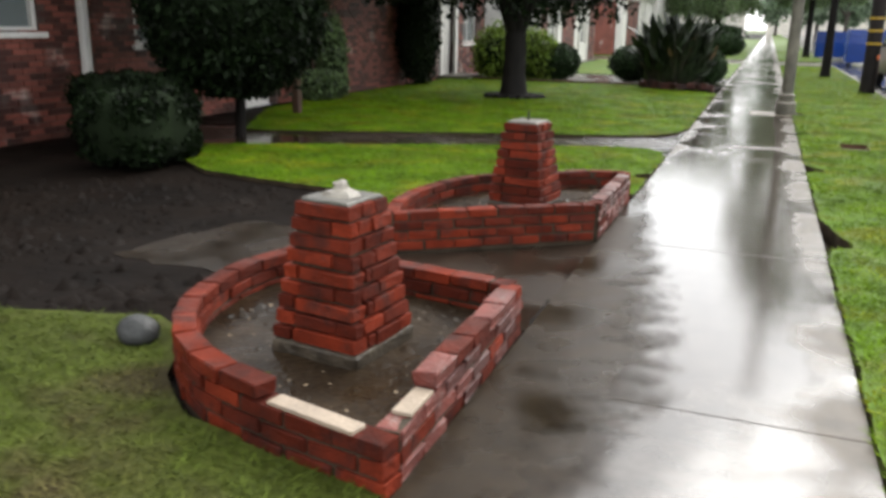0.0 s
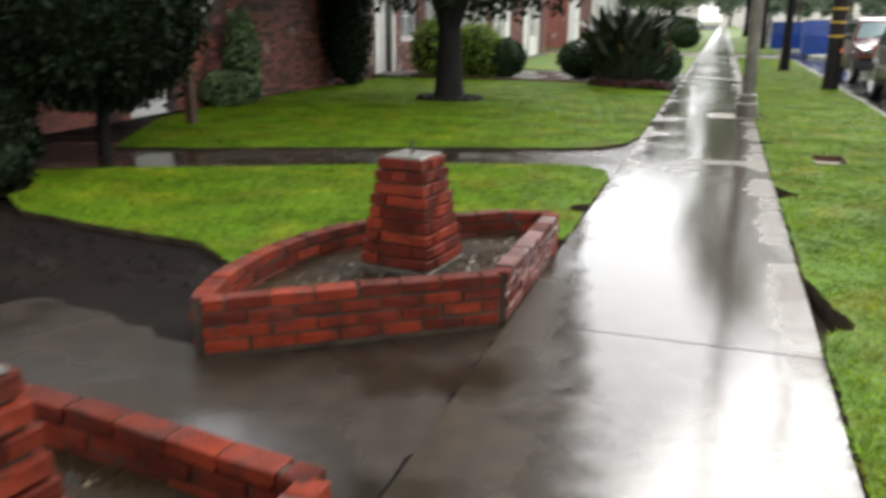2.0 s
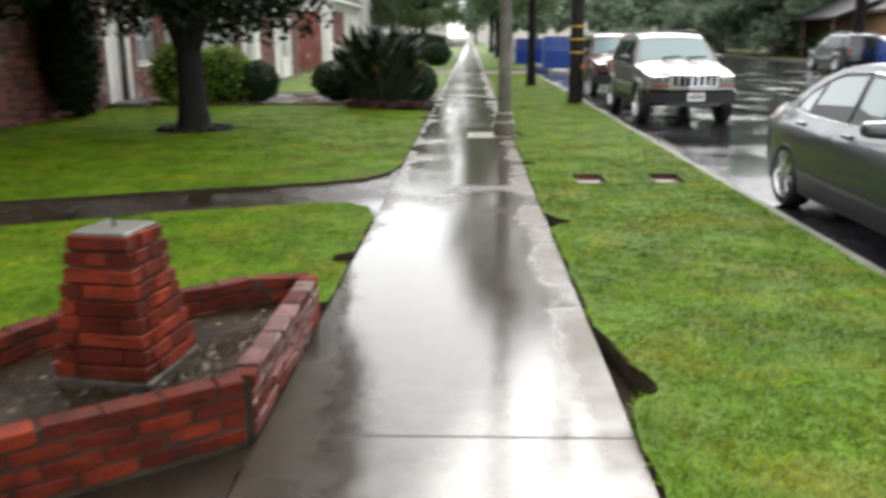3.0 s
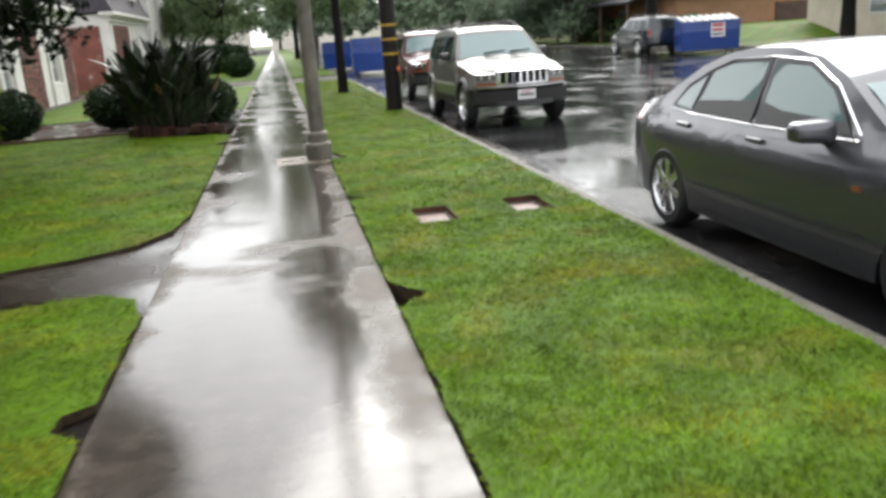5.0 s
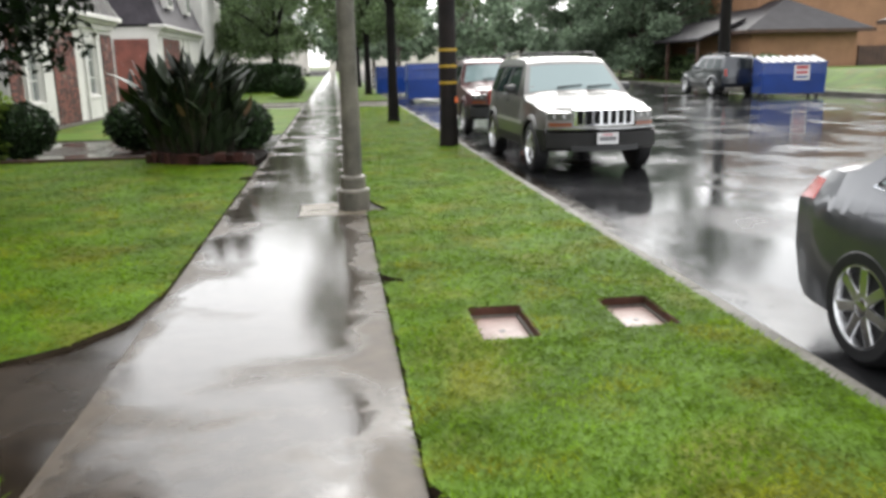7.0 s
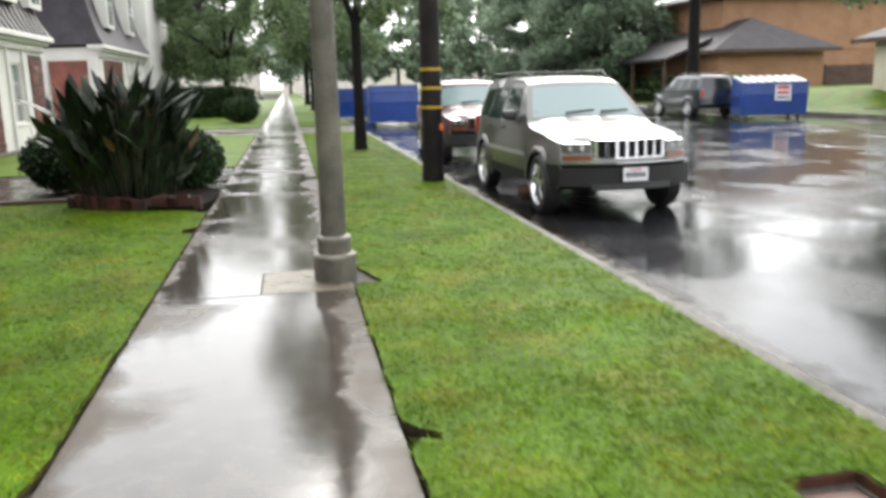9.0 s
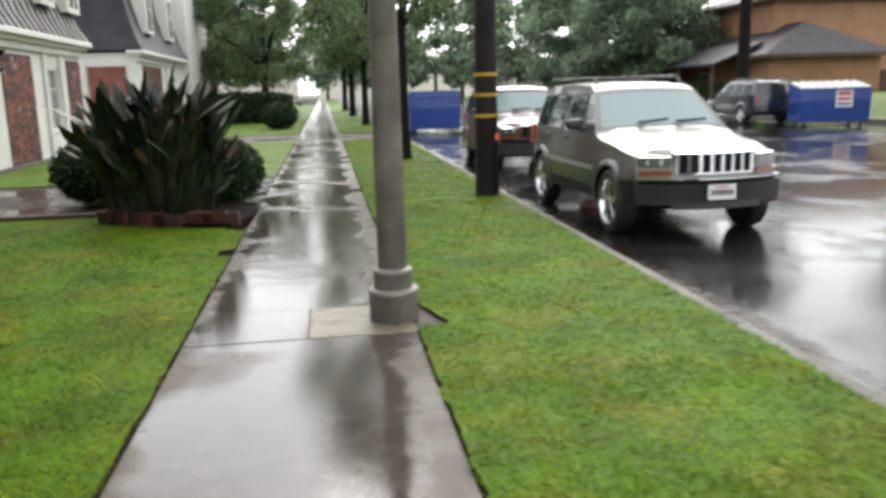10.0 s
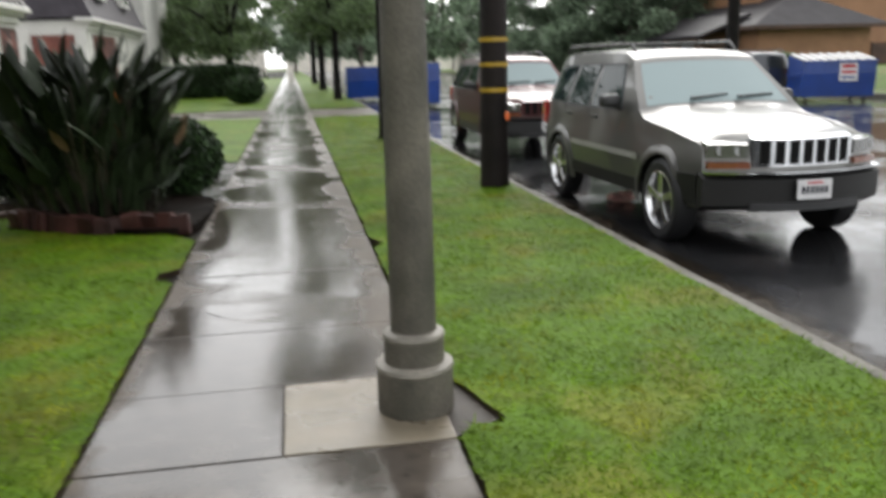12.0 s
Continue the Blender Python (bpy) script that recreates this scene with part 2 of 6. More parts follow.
STEEL = material("dull_steel", (0.30, 0.30, 0.30), 0.35, 0.2, 8, 60, 0.2, 60, metal=1.0)
CHROME = material("bright_trim", (0.75, 0.76, 0.78), 0.12, 0.05, 4, 30, 0, metal=1.0)
ALLOY = material("alloy_rim", (0.66, 0.66, 0.67), 0.22, 0.08, 6, 60, 0.05, 40, metal=1.0)
RUBBER = material("tyre_rubber", (0.008, 0.008, 0.009), 0.6, 0.2, 9, 60, 0.3, 60)
BLACK = material("black_plastic", (0.02, 0.02, 0.021), 0.4, 0.15, 6, 60, 0.2, 90)
UNDER = material("underbody", (0.01, 0.01, 0.01), 0.9, 0.2, spec=0.05)
SILVER_PAINT = material("pewter_paint", (0.124, 0.1209, 0.1147), 0.36, 0.05, 1, 200, 0, metal=0.7, coat=0.6)
CLADDING = material("grey_cladding", (0.0119, 0.01155, 0.0112), 0.5, 0.1, 5, 80, 0.15, 80, spec=0.3)
GREY_PAINT = material("graphite_paint", (0.080, 0.082, 0.092), 0.34, 0.05, 1, 200, 0, metal=0.75, coat=0.8)
RED_PAINT = material("maroon_paint", (0.0527, 0.0062, 0.00744), 0.34, 0.05, 1, 200, 0, metal=0.2, coat=0.3)
NAVY_PAINT = material("dark_blue_paint", (0.0126, 0.0154, 0.0224), 0.3, 0.05, 1, 200, 0, metal=0.35, coat=1.0)
CAR_GLASS = glass_mat("car_glass", (0.016, 0.028, 0.028), rough=0.03, clear=0.0, gloss=0.0)
CAR_GLASS.node_tree.nodes["Principled BSDF"].inputs["IOR"].default_value = 1.22
# Teal base raised to paint in sky and street seen in the panes.
TEAL_GLASS = glass_mat("teal_glass_sky_tint", (0.075, 0.125, 0.122), rough=0.04, clear=0.0, gloss=0.5)
# Pale base colour stands in for the bright sky mirrored in the windscreen.
WIND_GLASS = glass_mat("windscreen_sky_tint", (0.2, 0.268, 0.272), clear=0.15)
LAMP_GLASS = material("lamp_lens", (0.16, 0.16, 0.155), 0.08, 0.1, 20, 60, 0.2, 30, metal=0.5, coat=1.0)
AMBER = material("amber_lens", (0.17, 0.055, 0.028), 0.15, 0.1, 20, 60, 0.1, 30, coat=1.0)
TAIL_RED = material("tail_lens", (0.35, 0.012, 0.012), 0.12, 0.1, 20, 60, 0.1, 30, coat=1.0)
MOULDING = material("silver_moulding", (0.30, 0.295, 0.28), 0.3, 0.05, 4, 60, 0, metal=0.2, coat=0.4)
DARK_STONE = material("dark_wet_stone", (0.030, 0.031, 0.030), 0.45, 0.3, 12, 80, 0.5, 50, spec=0.25)
LINER = material("muddy_liner", (0.070, 0.030, 0.020), 0.6, 0.35, 9, 60, 0.6, 50, spec=0.2)
LID = material("meter_lid_concrete", (0.1785, 0.1148, 0.09775), 0.32, 0.15, 9, 90, 0.4, 90, rough_vary=0.25)
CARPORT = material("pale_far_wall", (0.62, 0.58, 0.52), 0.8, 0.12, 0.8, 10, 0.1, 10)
SEAM_DARK = material("dark_roof_seam", (0.03, 0.028, 0.027), 0.6, 0.3, 2, 20, 0.3, 20, spec=0.2)


def thin_edge(mat):
    """Lets a film of muddy water thin out and break up towards its rim, by how deep it lies."""
    n, l = mat.node_tree.nodes, mat.node_tree.links
    deep = n.new("ShaderNodeAttribute")
    deep.attribute_name = "depth"
    t = n.new("ShaderNodeTexNoise")
    t.inputs["Scale"].default_value, t.inputs["Detail"].default_value = 5.0, 6.0
    l.new(n.new("ShaderNodeNewGeometry").outputs["Position"], t.inputs["Vector"])
    add = n.new("ShaderNodeMath")
    add.operation = "ADD"
    l.new(deep.outputs["Fac"], add.inputs[0])
    l.new(t.outputs["Fac"], add.inputs[1])
    mr = n.new("ShaderNodeMapRange")
    mr.interpolation_type = "SMOOTHSTEP"
    mr.inputs["From Min"].default_value, mr.inputs["From Max"].default_value = 0.50, 1.20
    l.new(add.outputs[0], mr.inputs["Value"])
    l.new(mr.outputs[0], n["Principled BSDF"].inputs["Alpha"])
    return mat


thin_edge(WASH)

# ---- building tools ----
def put(name, bm, mat, parent=None, label="", smooth=0.0):
    """Links a bmesh as one mesh object; smooth: the angle (radians) below which edges are shaded soft."""
    me = bpy.data.meshes.new(name)
    if smooth:
        bm.normal_update()
        for f in bm.faces:
            f.smooth = True
        for e in bm.edges:
            e.smooth = len(e.link_faces) == 2 and e.calc_face_angle(0.0) < smooth
    bm.to_mesh(me)
    bm.free()
    for m in mat if isinstance(mat, (list, tuple)) else (mat,):
        me.materials.append(m)
    ob = new(name, me)
    ob.parent = parent
    if label:
        tagged(ob, label)
    return ob


def part(name, bm, mat, parent, label="", smooth=0.0):
    return put(name, bm, mat, parent, label, smooth)


def thing(name, label, category, m=None, group="", kind=""):
    ob = new(name)
    ob.empty_display_size = 0.2
    if m is not None:
        ob.matrix_world = m
    return tagged(ob, label, category, group, kind)


def piece(name, me, parent, m):
    """One object of its own on shared mesh data."""
    ob = new(name, me)
    ob.parent = parent
    ob.matrix_local = m
    return ob


def mesh_of(name, bm, mat, smooth=0.0):
    ob = put(name, bm, mat, None, "", smooth)
    me = ob.data
    bpy.data.objects.remove(ob)
    return me


def raw(name, verts, faces, mat, parent=None, smooth=False):
    """A mesh straight from arrays."""
    me = bpy.data.meshes.new(name)
    me.from_pydata([tuple(v) for v in verts], [], [tuple(f) for f in faces])
    me.materials.append(mat)
    if smooth:
        me.polygons.foreach_set("use_smooth", [True] * len(me.polygons))
    ob = new(name, me)
    ob.parent = parent
    return ob


def box(bm, x0, x1, y0, y1, z0, z1, bevel=0.0, m=None):
    r = bmesh.ops.create_cube(bm, size=1.0)
    vs = r["verts"]
    for v in vs:
        v.co = Vector((x0 + (v.co.x + 0.5) * (x1 - x0), y0 + (v.co.y + 0.5) * (y1 - y0), z0 + (v.co.z + 0.5) * (z1 - z0)))
    if bevel:
        es = list({e for v in vs for e in v.link_edges})
        r = bmesh.ops.bevel(bm, geom=es, offset=bevel, segments=2, affect="EDGES", profile=0.5)
        vs = list({v for f in r["faces"] for v in f.verts})
    if m is not None:
        for v in vs:
            v.co = m @ v.co
    return bm


def boxed(*a, bevel=0.0):
    return box(bmesh.new(), *a, bevel=bevel)


def tube(bm, p0, p1, r0, r1, seg=10, cap=True):
    p0, p1 = Vector(p0), Vector(p1)
    q = (p1 - p0).to_track_quat("Z", "Y").to_matrix()
    rings = []
    for p, r in ((p0, r0), (p1, r1)):
        rings.append([bm.verts.new(p + q @ Vector((r * math.cos(a), r * math.sin(a), 0))) for a in (2 * math.pi * i / seg for i in range(seg))])
    for i in range(seg):
        j = (i + 1) % seg
        bm.faces.new((rings[0][i], rings[0][j], rings[1][j], rings[1][i]))
    if cap:
        bm.faces.new(rings[0][::-1])
        bm.faces.new(rings[1])
    return bm


def turned(profile, seg=24):
    """A body of revolution about z from (radius, height) pairs."""
    bm = bmesh.new()
    rings = [[bm.verts.new((r * math.cos(2 * math.pi * i / seg), r * math.sin(2 * math.pi * i / seg), z)) for i in range(seg)] for r, z in profile]
    for a, b in zip(rings, rings[1:]):
        for i in range(seg):
            j = (i + 1) % seg
            bm.faces.new((a[i], a[j], b[j], b[i]))
    bm.faces.new(rings[0][::-1])
    bm.faces.new(rings[-1])
    return bm


def prism(pts, z0, z1):
    """An upright slab on a plan outline."""
    bm = bmesh.new()
    lo = [bm.verts.new((x, y, z0)) for x, y in pts]
    hi = [bm.verts.new((x, y, z1)) for x, y in pts]
    n = len(pts)
    top = bm.faces.new(hi)
    for i in range(n):
        bm.faces.new((lo[i], lo[(i + 1) % n], hi[(i + 1) % n], hi[i]))
    bmesh.ops.recalc_face_normals(bm, faces=bm.faces)
    bmesh.ops.triangulate(bm, faces=[top])
    return bm


def dark_sides(ob):
    """Cut turf: soil shows on the upright edges."""
    ob.data.materials.clear()
    ob.data.materials.append(TURF)
    ob.data.materials.append(EDGE)
    for f in ob.data.polygons:
        f.material_index = 1 if f.normal.z < 0.5 else 0
    return ob


def spline(pts, step, closed=False):
    """Catmull-Rom points through a few plan points."""
    out, n = [], len(pts)
    for i in range(n if closed else n - 1):
        p = [Vector(pts[(i + k) % n] if closed else pts[min(max(i + k, 0), n - 1)]) for k in (-1, 0, 1, 2)]
        m = max(1, int((p[2] - p[1]).length / step))
        for j in range(m):
            t = j / m
            out.append(0.5 * (2 * p[1] + (p[2] - p[0]) * t + (2 * p[0] - 5 * p[1] + 4 * p[2] - p[3]) * t * t + (3 * p[1] - p[0] - 3 * p[2] + p[3]) * t ** 3))
    if not closed:
        out.append(Vector(pts[-1]))
    return out


def dense(pts, step, jitter, seed):
    """A closed outline cut into short steps with a slightly ragged line."""
    rng = random.Random(seed)
    out, n = [], len(pts)
    for i in range(n):
        a, b = Vector(pts[i]), Vector(pts[(i + 1) % n])
        m = max(1, int((b - a).length / step))
        for j in range(m):
            p = a.lerp(b, j / m)
            out.append((p.x + rng.uniform(-jitter, jitter), p.y + rng.uniform(-jitter, jitter)))
    return out


def inside(pts, xy):
    poly = np.array([(p[0], p[1]) for p in pts])
    x, y = xy[:, 0], xy[:, 1]
    res = np.zeros(len(xy), bool)
    for i in range(len(poly)):
        (ax, ay), (bx, by) = poly[i - 1], poly[i]
        cross = ((ay > y) != (by > y)) & (x < (bx - ax) * (y - ay) / (by - ay + 1e-12) + ax)
        res ^= cross
    return res


def blades(name, pts, density, height, z, seed, holes=(), label="", fade=0.0, mat=None):
    """Mown grass: one three-cornered blade a point, leaning every way."""
    rng = np.random.RandomState(seed)
    poly = np.array([(p[0], p[1]) for p in pts])
    lo, hi = poly.min(0), poly.max(0)
    xy = lo + rng.rand(int(density * np.prod(hi - lo)), 2) * (hi - lo)
    keep = inside(pts, xy)
    for h in holes:
        keep &= ~inside(h, xy)
    if fade:
        keep &= rng.rand(len(xy)) < np.clip(fade / np.maximum(0.1, xy[:, 1] - 7.0), 0.35, 1.0)
    xy = xy[keep]
    n = len(xy)
    a = rng.rand(n) * 2 * np.pi
    lift = np.array([noise.noise((x * 1.7, y * 1.7, 0.0)) for x, y in xy]) * 0.25 + np.array([noise.noise((x * 7.5, y * 7.5, 3.0)) for x, y in xy]) * 0.35 + 1
    h = height * 0.98 * (0.55 + 0.9 * rng.rand(n)) * np.clip(lift, 0.35, 1.9)
    w = 0.003 + 0.004 * rng.rand(n)
    lean = 1.1 + rng.rand(n) * 2.0
    b = rng.rand(n) * 2 * np.pi
    v = np.zeros((n, 3, 3))
    v[:, 0, 0], v[:, 0, 1], v[:, 0, 2] = xy[:, 0] - w * np.cos(a), xy[:, 1] - w * np.sin(a), z
    v[:, 1, 0], v[:, 1, 1], v[:, 1, 2] = xy[:, 0] + w * np.cos(a), xy[:, 1] + w * np.sin(a), z
    v[:, 2, 0], v[:, 2, 1], v[:, 2, 2] = xy[:, 0] + h * lean * np.cos(b), xy[:, 1] + h * lean * np.sin(b), z + h
    ob = raw(name, v.reshape(-1, 3), np.arange(3 * n).reshape(-1, 3), mat or BLADE)
    return tagged(ob, label or "short wet green mown grass blades on the lawn", "grass", kind="stuff")


def leaf_cloud(rng, centres, radii, count, size, flat=0.8):
    """Small four-cornered leaves scattered in clumps. Returns arrays."""
    k = rng.randint(0, len(centres), count)
    d = rng.normal(size=(count, 3))
    d /= np.linalg.norm(d, axis=1)[:, None]
    r = rng.rand(count) ** 0.45
    c = centres[k] + d * (r * radii[k])[:, None] * np.array((1, 1, flat))
    u = rng.normal(size=(count, 3))
    u /= np.linalg.norm(u, axis=1)[:, None]
    w = np.cross(u, rng.normal(size=(count, 3)))
    w /= np.linalg.norm(w, axis=1)[:, None]
    s = size * (0.6 + 0.8 * rng.rand(count))[:, None]
    v = np.stack([c - u * s, c + w * s * 0.45, c + u * s, c - w * s * 0.45], 1).reshape(-1, 3)
    return v, np.arange(4 * count).reshape(-1, 4)


def limb(bm, pts, r0, r1, seg=8):
    n = len(pts) - 1
    for i in range(n):
        tube(bm, pts[i], pts[i + 1], r0 + (r1 - r0) * i / n, r0 + (r1 - r0) * (i + 1) / n, seg, cap=(i == n - 1))


def tree(name, x, y, trunk_h, trunk_r, spread, low, high, leaves, leaf, label, seed, bark, green, forks=5, clumps=40, lean=(0, 0), flare=1.6, shift=(0, 0)):
    """A tapered trunk with limbs, and a crown of many small leaves in loose clumps."""
    rng = np.random.RandomState(seed)
    root = thing(name, label, "tree", pose(x, y, 0))
    bm = bmesh.new()
    top = Vector((lean[0], lean[1], trunk_h))
    pts = [Vector((0, 0, -0.1)), Vector((0, 0, 0.12)), top * 0.35, top * 0.7, top]
    rad = [trunk_r * flare, trunk_r * 1.15, trunk_r * 0.95, trunk_r * 0.88, trunk_r * 0.85]
    for i in range(4):
        tube(bm, pts[i], pts[i + 1], rad[i], rad[i + 1], 14, cap=False)
    part("trunk", bm, bark, root, "", 0.9)
    ends = []
    for i in range(forks):
        a = 2 * math.pi * i / forks + rng.uniform(-0.4, 0.4)
        reach = spread * rng.uniform(0.45, 0.8)
        h = low + (high - low) * rng.uniform(0.35, 0.85)
        mid = top + Vector((math.cos(a) * reach * 0.4, math.sin(a) * reach * 0.4, (h - trunk_h) * 0.55))
        end = Vector((top.x + math.cos(a) * reach, top.y + math.sin(a) * reach, h))
        bm = bmesh.new()
        limb(bm, [top - Vector((0, 0, 0.15)), mid, end], trunk_r * 0.6, trunk_r * 0.12)
        for _ in range(3):
            b = a + rng.uniform(-1.2, 1.2)
            limb(bm, [mid.lerp(end, rng.uniform(0.1, 0.8)), end + Vector((math.cos(b), math.sin(b), rng.uniform(-0.2, 0.7))) * spread * 0.35], trunk_r * 0.2, trunk_r * 0.05, 6)
        part("limb", bm, bark, root, "", 0.9)
        ends.append(end)
    cs, rs = [], []
    for i in range(clumps):
        a, q = rng.uniform(0, 2 * math.pi), math.sqrt(rng.uniform(0.02, 1))
        h = rng.uniform(0, 1)
        wide = spread * (0.55 + 0.45 * math.sin(math.pi * min(1, h * 0.85 + 0.15)))
        cs.append((top.x + shift[0] + math.cos(a) * q * wide, top.y + shift[1] + math.sin(a) * q * wide, low + (high - low) * h))
        rs.append(spread * rng.uniform(0.16, 0.34))
    v, f = leaf_cloud(rng, np.array(cs), np.array(rs), leaves, leaf)
    raw("crown", v, f, green, root)
    return root


def shrub(name, x, y, rx, ry, h, label, seed, green=None, leaves=5000, size=0.035, z=0.0, squareness=1.0, ragged=0.05):
    """A clipped bush: a dark core, painted as the shade within, with a skin of small leaves."""
    rng = np.random.RandomState(seed)
    root = thing(name, label, "bush", pose(x, y, z))
    bm = bmesh.new()
    bmesh.ops.create_icosphere(bm, subdivisions=3, radius=1.0)

    def form(d):
        d = np.asarray(d)
        p = np.sign(d) * np.abs(d) ** squareness
        return p

    for v in bm.verts:
        p = form(v.co)
        k = 0.93 + 0.05 * noise.noise(v.co * 3)
        v.co = Vector((p[0] * rx * k, p[1] * ry * k, max(0.0, h * 0.5 + p[2] * h * 0.5 * k)))
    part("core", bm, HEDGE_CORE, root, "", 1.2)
    d = rng.normal(size=(leaves, 3))
    d /= np.linalg.norm(d, axis=1)[:, None]
    p = form(d) * (0.93 + ragged * rng.normal(size=leaves))[:, None]
    c = np.stack([p[:, 0] * rx, p[:, 1] * ry, np.maximum(0.02, h * 0.5 + p[:, 2] * h * 0.5)], 1)
    u = rng.normal(size=(leaves, 3))
    u /= np.linalg.norm(u, axis=1)[:, None]
    w = np.cross(u, rng.normal(size=(leaves, 3)))
    w /= np.linalg.norm(w, axis=1)[:, None]
    s = size * (0.6 + 0.8 * rng.rand(leaves))[:, None]
    v = np.stack([c - u * s, c + w * s * 0.5, c + u * s, c - w * s * 0.5], 1).reshape(-1, 3)
    raw("foliage", v, np.arange(4 * leaves).reshape(-1, 4), green or LEAF_HEDGE, root)
    return root

# ---- ground, road, pavement ----
WALK_W, KERB_X, FAR_KERB = 1.48, 3.56, 21.5
tagged(put("ground", boxed(-400, 400, -150, 900, -0.6, -0.22), GROUND), "dull green open ground reaching the horizon", "ground", kind="structure")
tagged(put("road", boxed(3.6, FAR_KERB, -60, 500, -0.5, -0.15), ASPHALT), "rain-soaked dark asphalt street with standing water", "road", kind="structure")

kerb = tagged(thing("kerb", "pale concrete kerb along the wet street", "kerb"), kind="structure")
for i in range(14):
    y0 = -6 + i * 3.05
    part("kerb_stone", boxed(3.48, 3.60, y0 + 0.004, y0 + 3.046, -0.4, 0.004, bevel=0.018), KERB, kerb, "", 0.6)
kerb_far = tagged(thing("kerb_far", "concrete kerb on the far side of the street", "kerb"), kind="structure")
part("kerb_stone", boxed(FAR_KERB, FAR_KERB + 0.18, -40, 250, -0.4, 0.0, bevel=0.02), KERB, kerb_far, "", 0.6)
part("kerb_stone", boxed(3.48, 3.60, 42.4, 250, -0.4, 0.004, bevel=0.018), KERB, kerb, "", 0.6)

tagged(put("yard", boxed(-60, -0.004, -30, 250, -0.5, -0.03), MUD), "wet bare brown soil of the front yards", "yard", kind="structure")
tagged(put("verge_far", boxed(FAR_KERB + 0.18, 60, -40, 250, -0.5, 0.0), TURF), "green lawn beyond the far kerb", "lawn", kind="structure")
tagged(put("verge_soil", boxed(WALK_W + 0.004, 3.476, -20, 37.0, -0.5, -0.115), EDGE), "dark soil under the turf strip", "soil", kind="structure")
tagged(put("verge_beyond", boxed(WALK_W + 0.004, 3.476, 42.4, 250, -0.5, 0.0), TURF), "grass strip farther down the street", "lawn", kind="structure")
tagged(put("driveway", boxed(WALK_W + 0.004, 3.60, 37.0, 42.4, -0.5, -0.03), PAVE), "wet concrete driveway apron crossing the grass strip", "driveway", kind="structure")

# The turf strip between pavement and kerb, with bites cut for sprinkler heads and two meter boxes.
BITES = [(6.38, 1.67, 7.25, 6.15), (9.69, 1.69, 10.0, 9.45), (12.87, 1.65, 13.05, 12.75), (15.76, 1.70, 16.75, 15.62), (19.3, 1.60, 19.6, 19.15)]
edge = [(WALK_W + 0.010, -18.0)]
for tip_y, tip_x, far_y, near_y in BITES:
    edge += [(WALK_W + 0.010, near_y), (WALK_W + 0.07, near_y + 0.1), (tip_x - 0.02, tip_y - 0.06), (tip_x, tip_y), ((tip_x * 0.45 + WALK_W * 0.55), tip_y * 0.55 + far_y * 0.45), (WALK_W + 0.010, far_y)]
edge += [(WALK_W + 0.010, 36.9), (3.47, 36.9), (3.47, -18.0)]
VERGE = dense(edge, 0.12, 0.012, 5)
METERS = [(1.955, 11.50, 2.295, 12.12), (2.795, 11.57, 3.135, 12.16)]
bm = prism(VERGE, -0.17, 0.02)
verge = put("verge", bm, TURF)
tagged(verge, "strip of bright green mown turf beside the kerb", "lawn", kind="structure")
cut = bpy.data.meshes.new("meter_cut")
bm = bmesh.new()
for x0, y0, x1, y1 in METERS:
    box(bm, x0, x1, y0, y1, -0.4, 0.2)
bm.to_mesh(cut)
bm.free()
cutter = new("meter_cut", cut)
mod = verge.modifiers.new("holes", "BOOLEAN")
mod.object, mod.solver = cutter, "EXACT"
bpy.context.view_layer.update()
done = bpy.data.meshes.new_from_object(verge.evaluated_get(bpy.context.evaluated_depsgraph_get()))
verge.modifiers.clear()
verge.data = done
bpy.data.objects.remove(cutter)
dark_sides(verge)
HOLES = [[(x0, y0), (x1, y0), (x1, y1), (x0, y1)] for x0, y0, x1, y1 in METERS]
for x0, y0, x1, y1 in METERS:
    lid_box = thing("meter_box", "pinkish wet concrete meter box lid sunk in turf", "meter box", pose((x0 + x1) / 2, (y0 + y1) / 2, -0.070), group="meter boxes in the grass")
    hx, hy = (x1 - x0) / 2, (y1 - y0) / 2
    part("lid", boxed(-hx + 0.03, hx - 0.03, -hy + 0.03, hy - 0.03, 0.0, 0.028, bevel=0.006), LID, lid_box, "", 0.6)
    bm = bmesh.new()
    for a in ((-hx, hx, -hy, -hy + 0.026), (-hx, hx, hy - 0.026, hy), (-hx, -hx + 0.026, -hy + 0.026, hy - 0.026), (hx - 0.026, hx, -hy + 0.026, hy - 0.026)):
        box(bm, *a, 0.0, 0.034)
    part("rim", bm, KERB, lid_box)
    bm = bmesh.new()
    for a in ((-hx, hx, -hy, -hy + 0.010), (-hx, hx, hy - 0.010, hy), (-hx, -hx + 0.010, -hy + 0.010, hy - 0.010), (hx - 0.010, hx, -hy + 0.010, hy - 0.010)):
        box(bm, *a, 0.036, 0.084)
    part("liner", bm, LINER, lid_box, "muddy red-brown inner wall")
    part("finger_hole", turned([(0.02, 0.0285), (0.02, 0.031)], 12), BLACK, lid_box)

def clip_run(pts, y0, y1):
    """The stretch of an outline between two distances along the street."""
    run = [p for p in pts if y0 <= p[1] <= y1 and p[0] < 2.5]
    return [(3.47, y0)] + run + [(3.47, y1)]


blades("grass_blade", clip_run(VERGE, 2.0, 36.8), 9000, 0.020, 0.012, 11, HOLES, "short wet bright green grass on the strip by the kerb", 5.0)

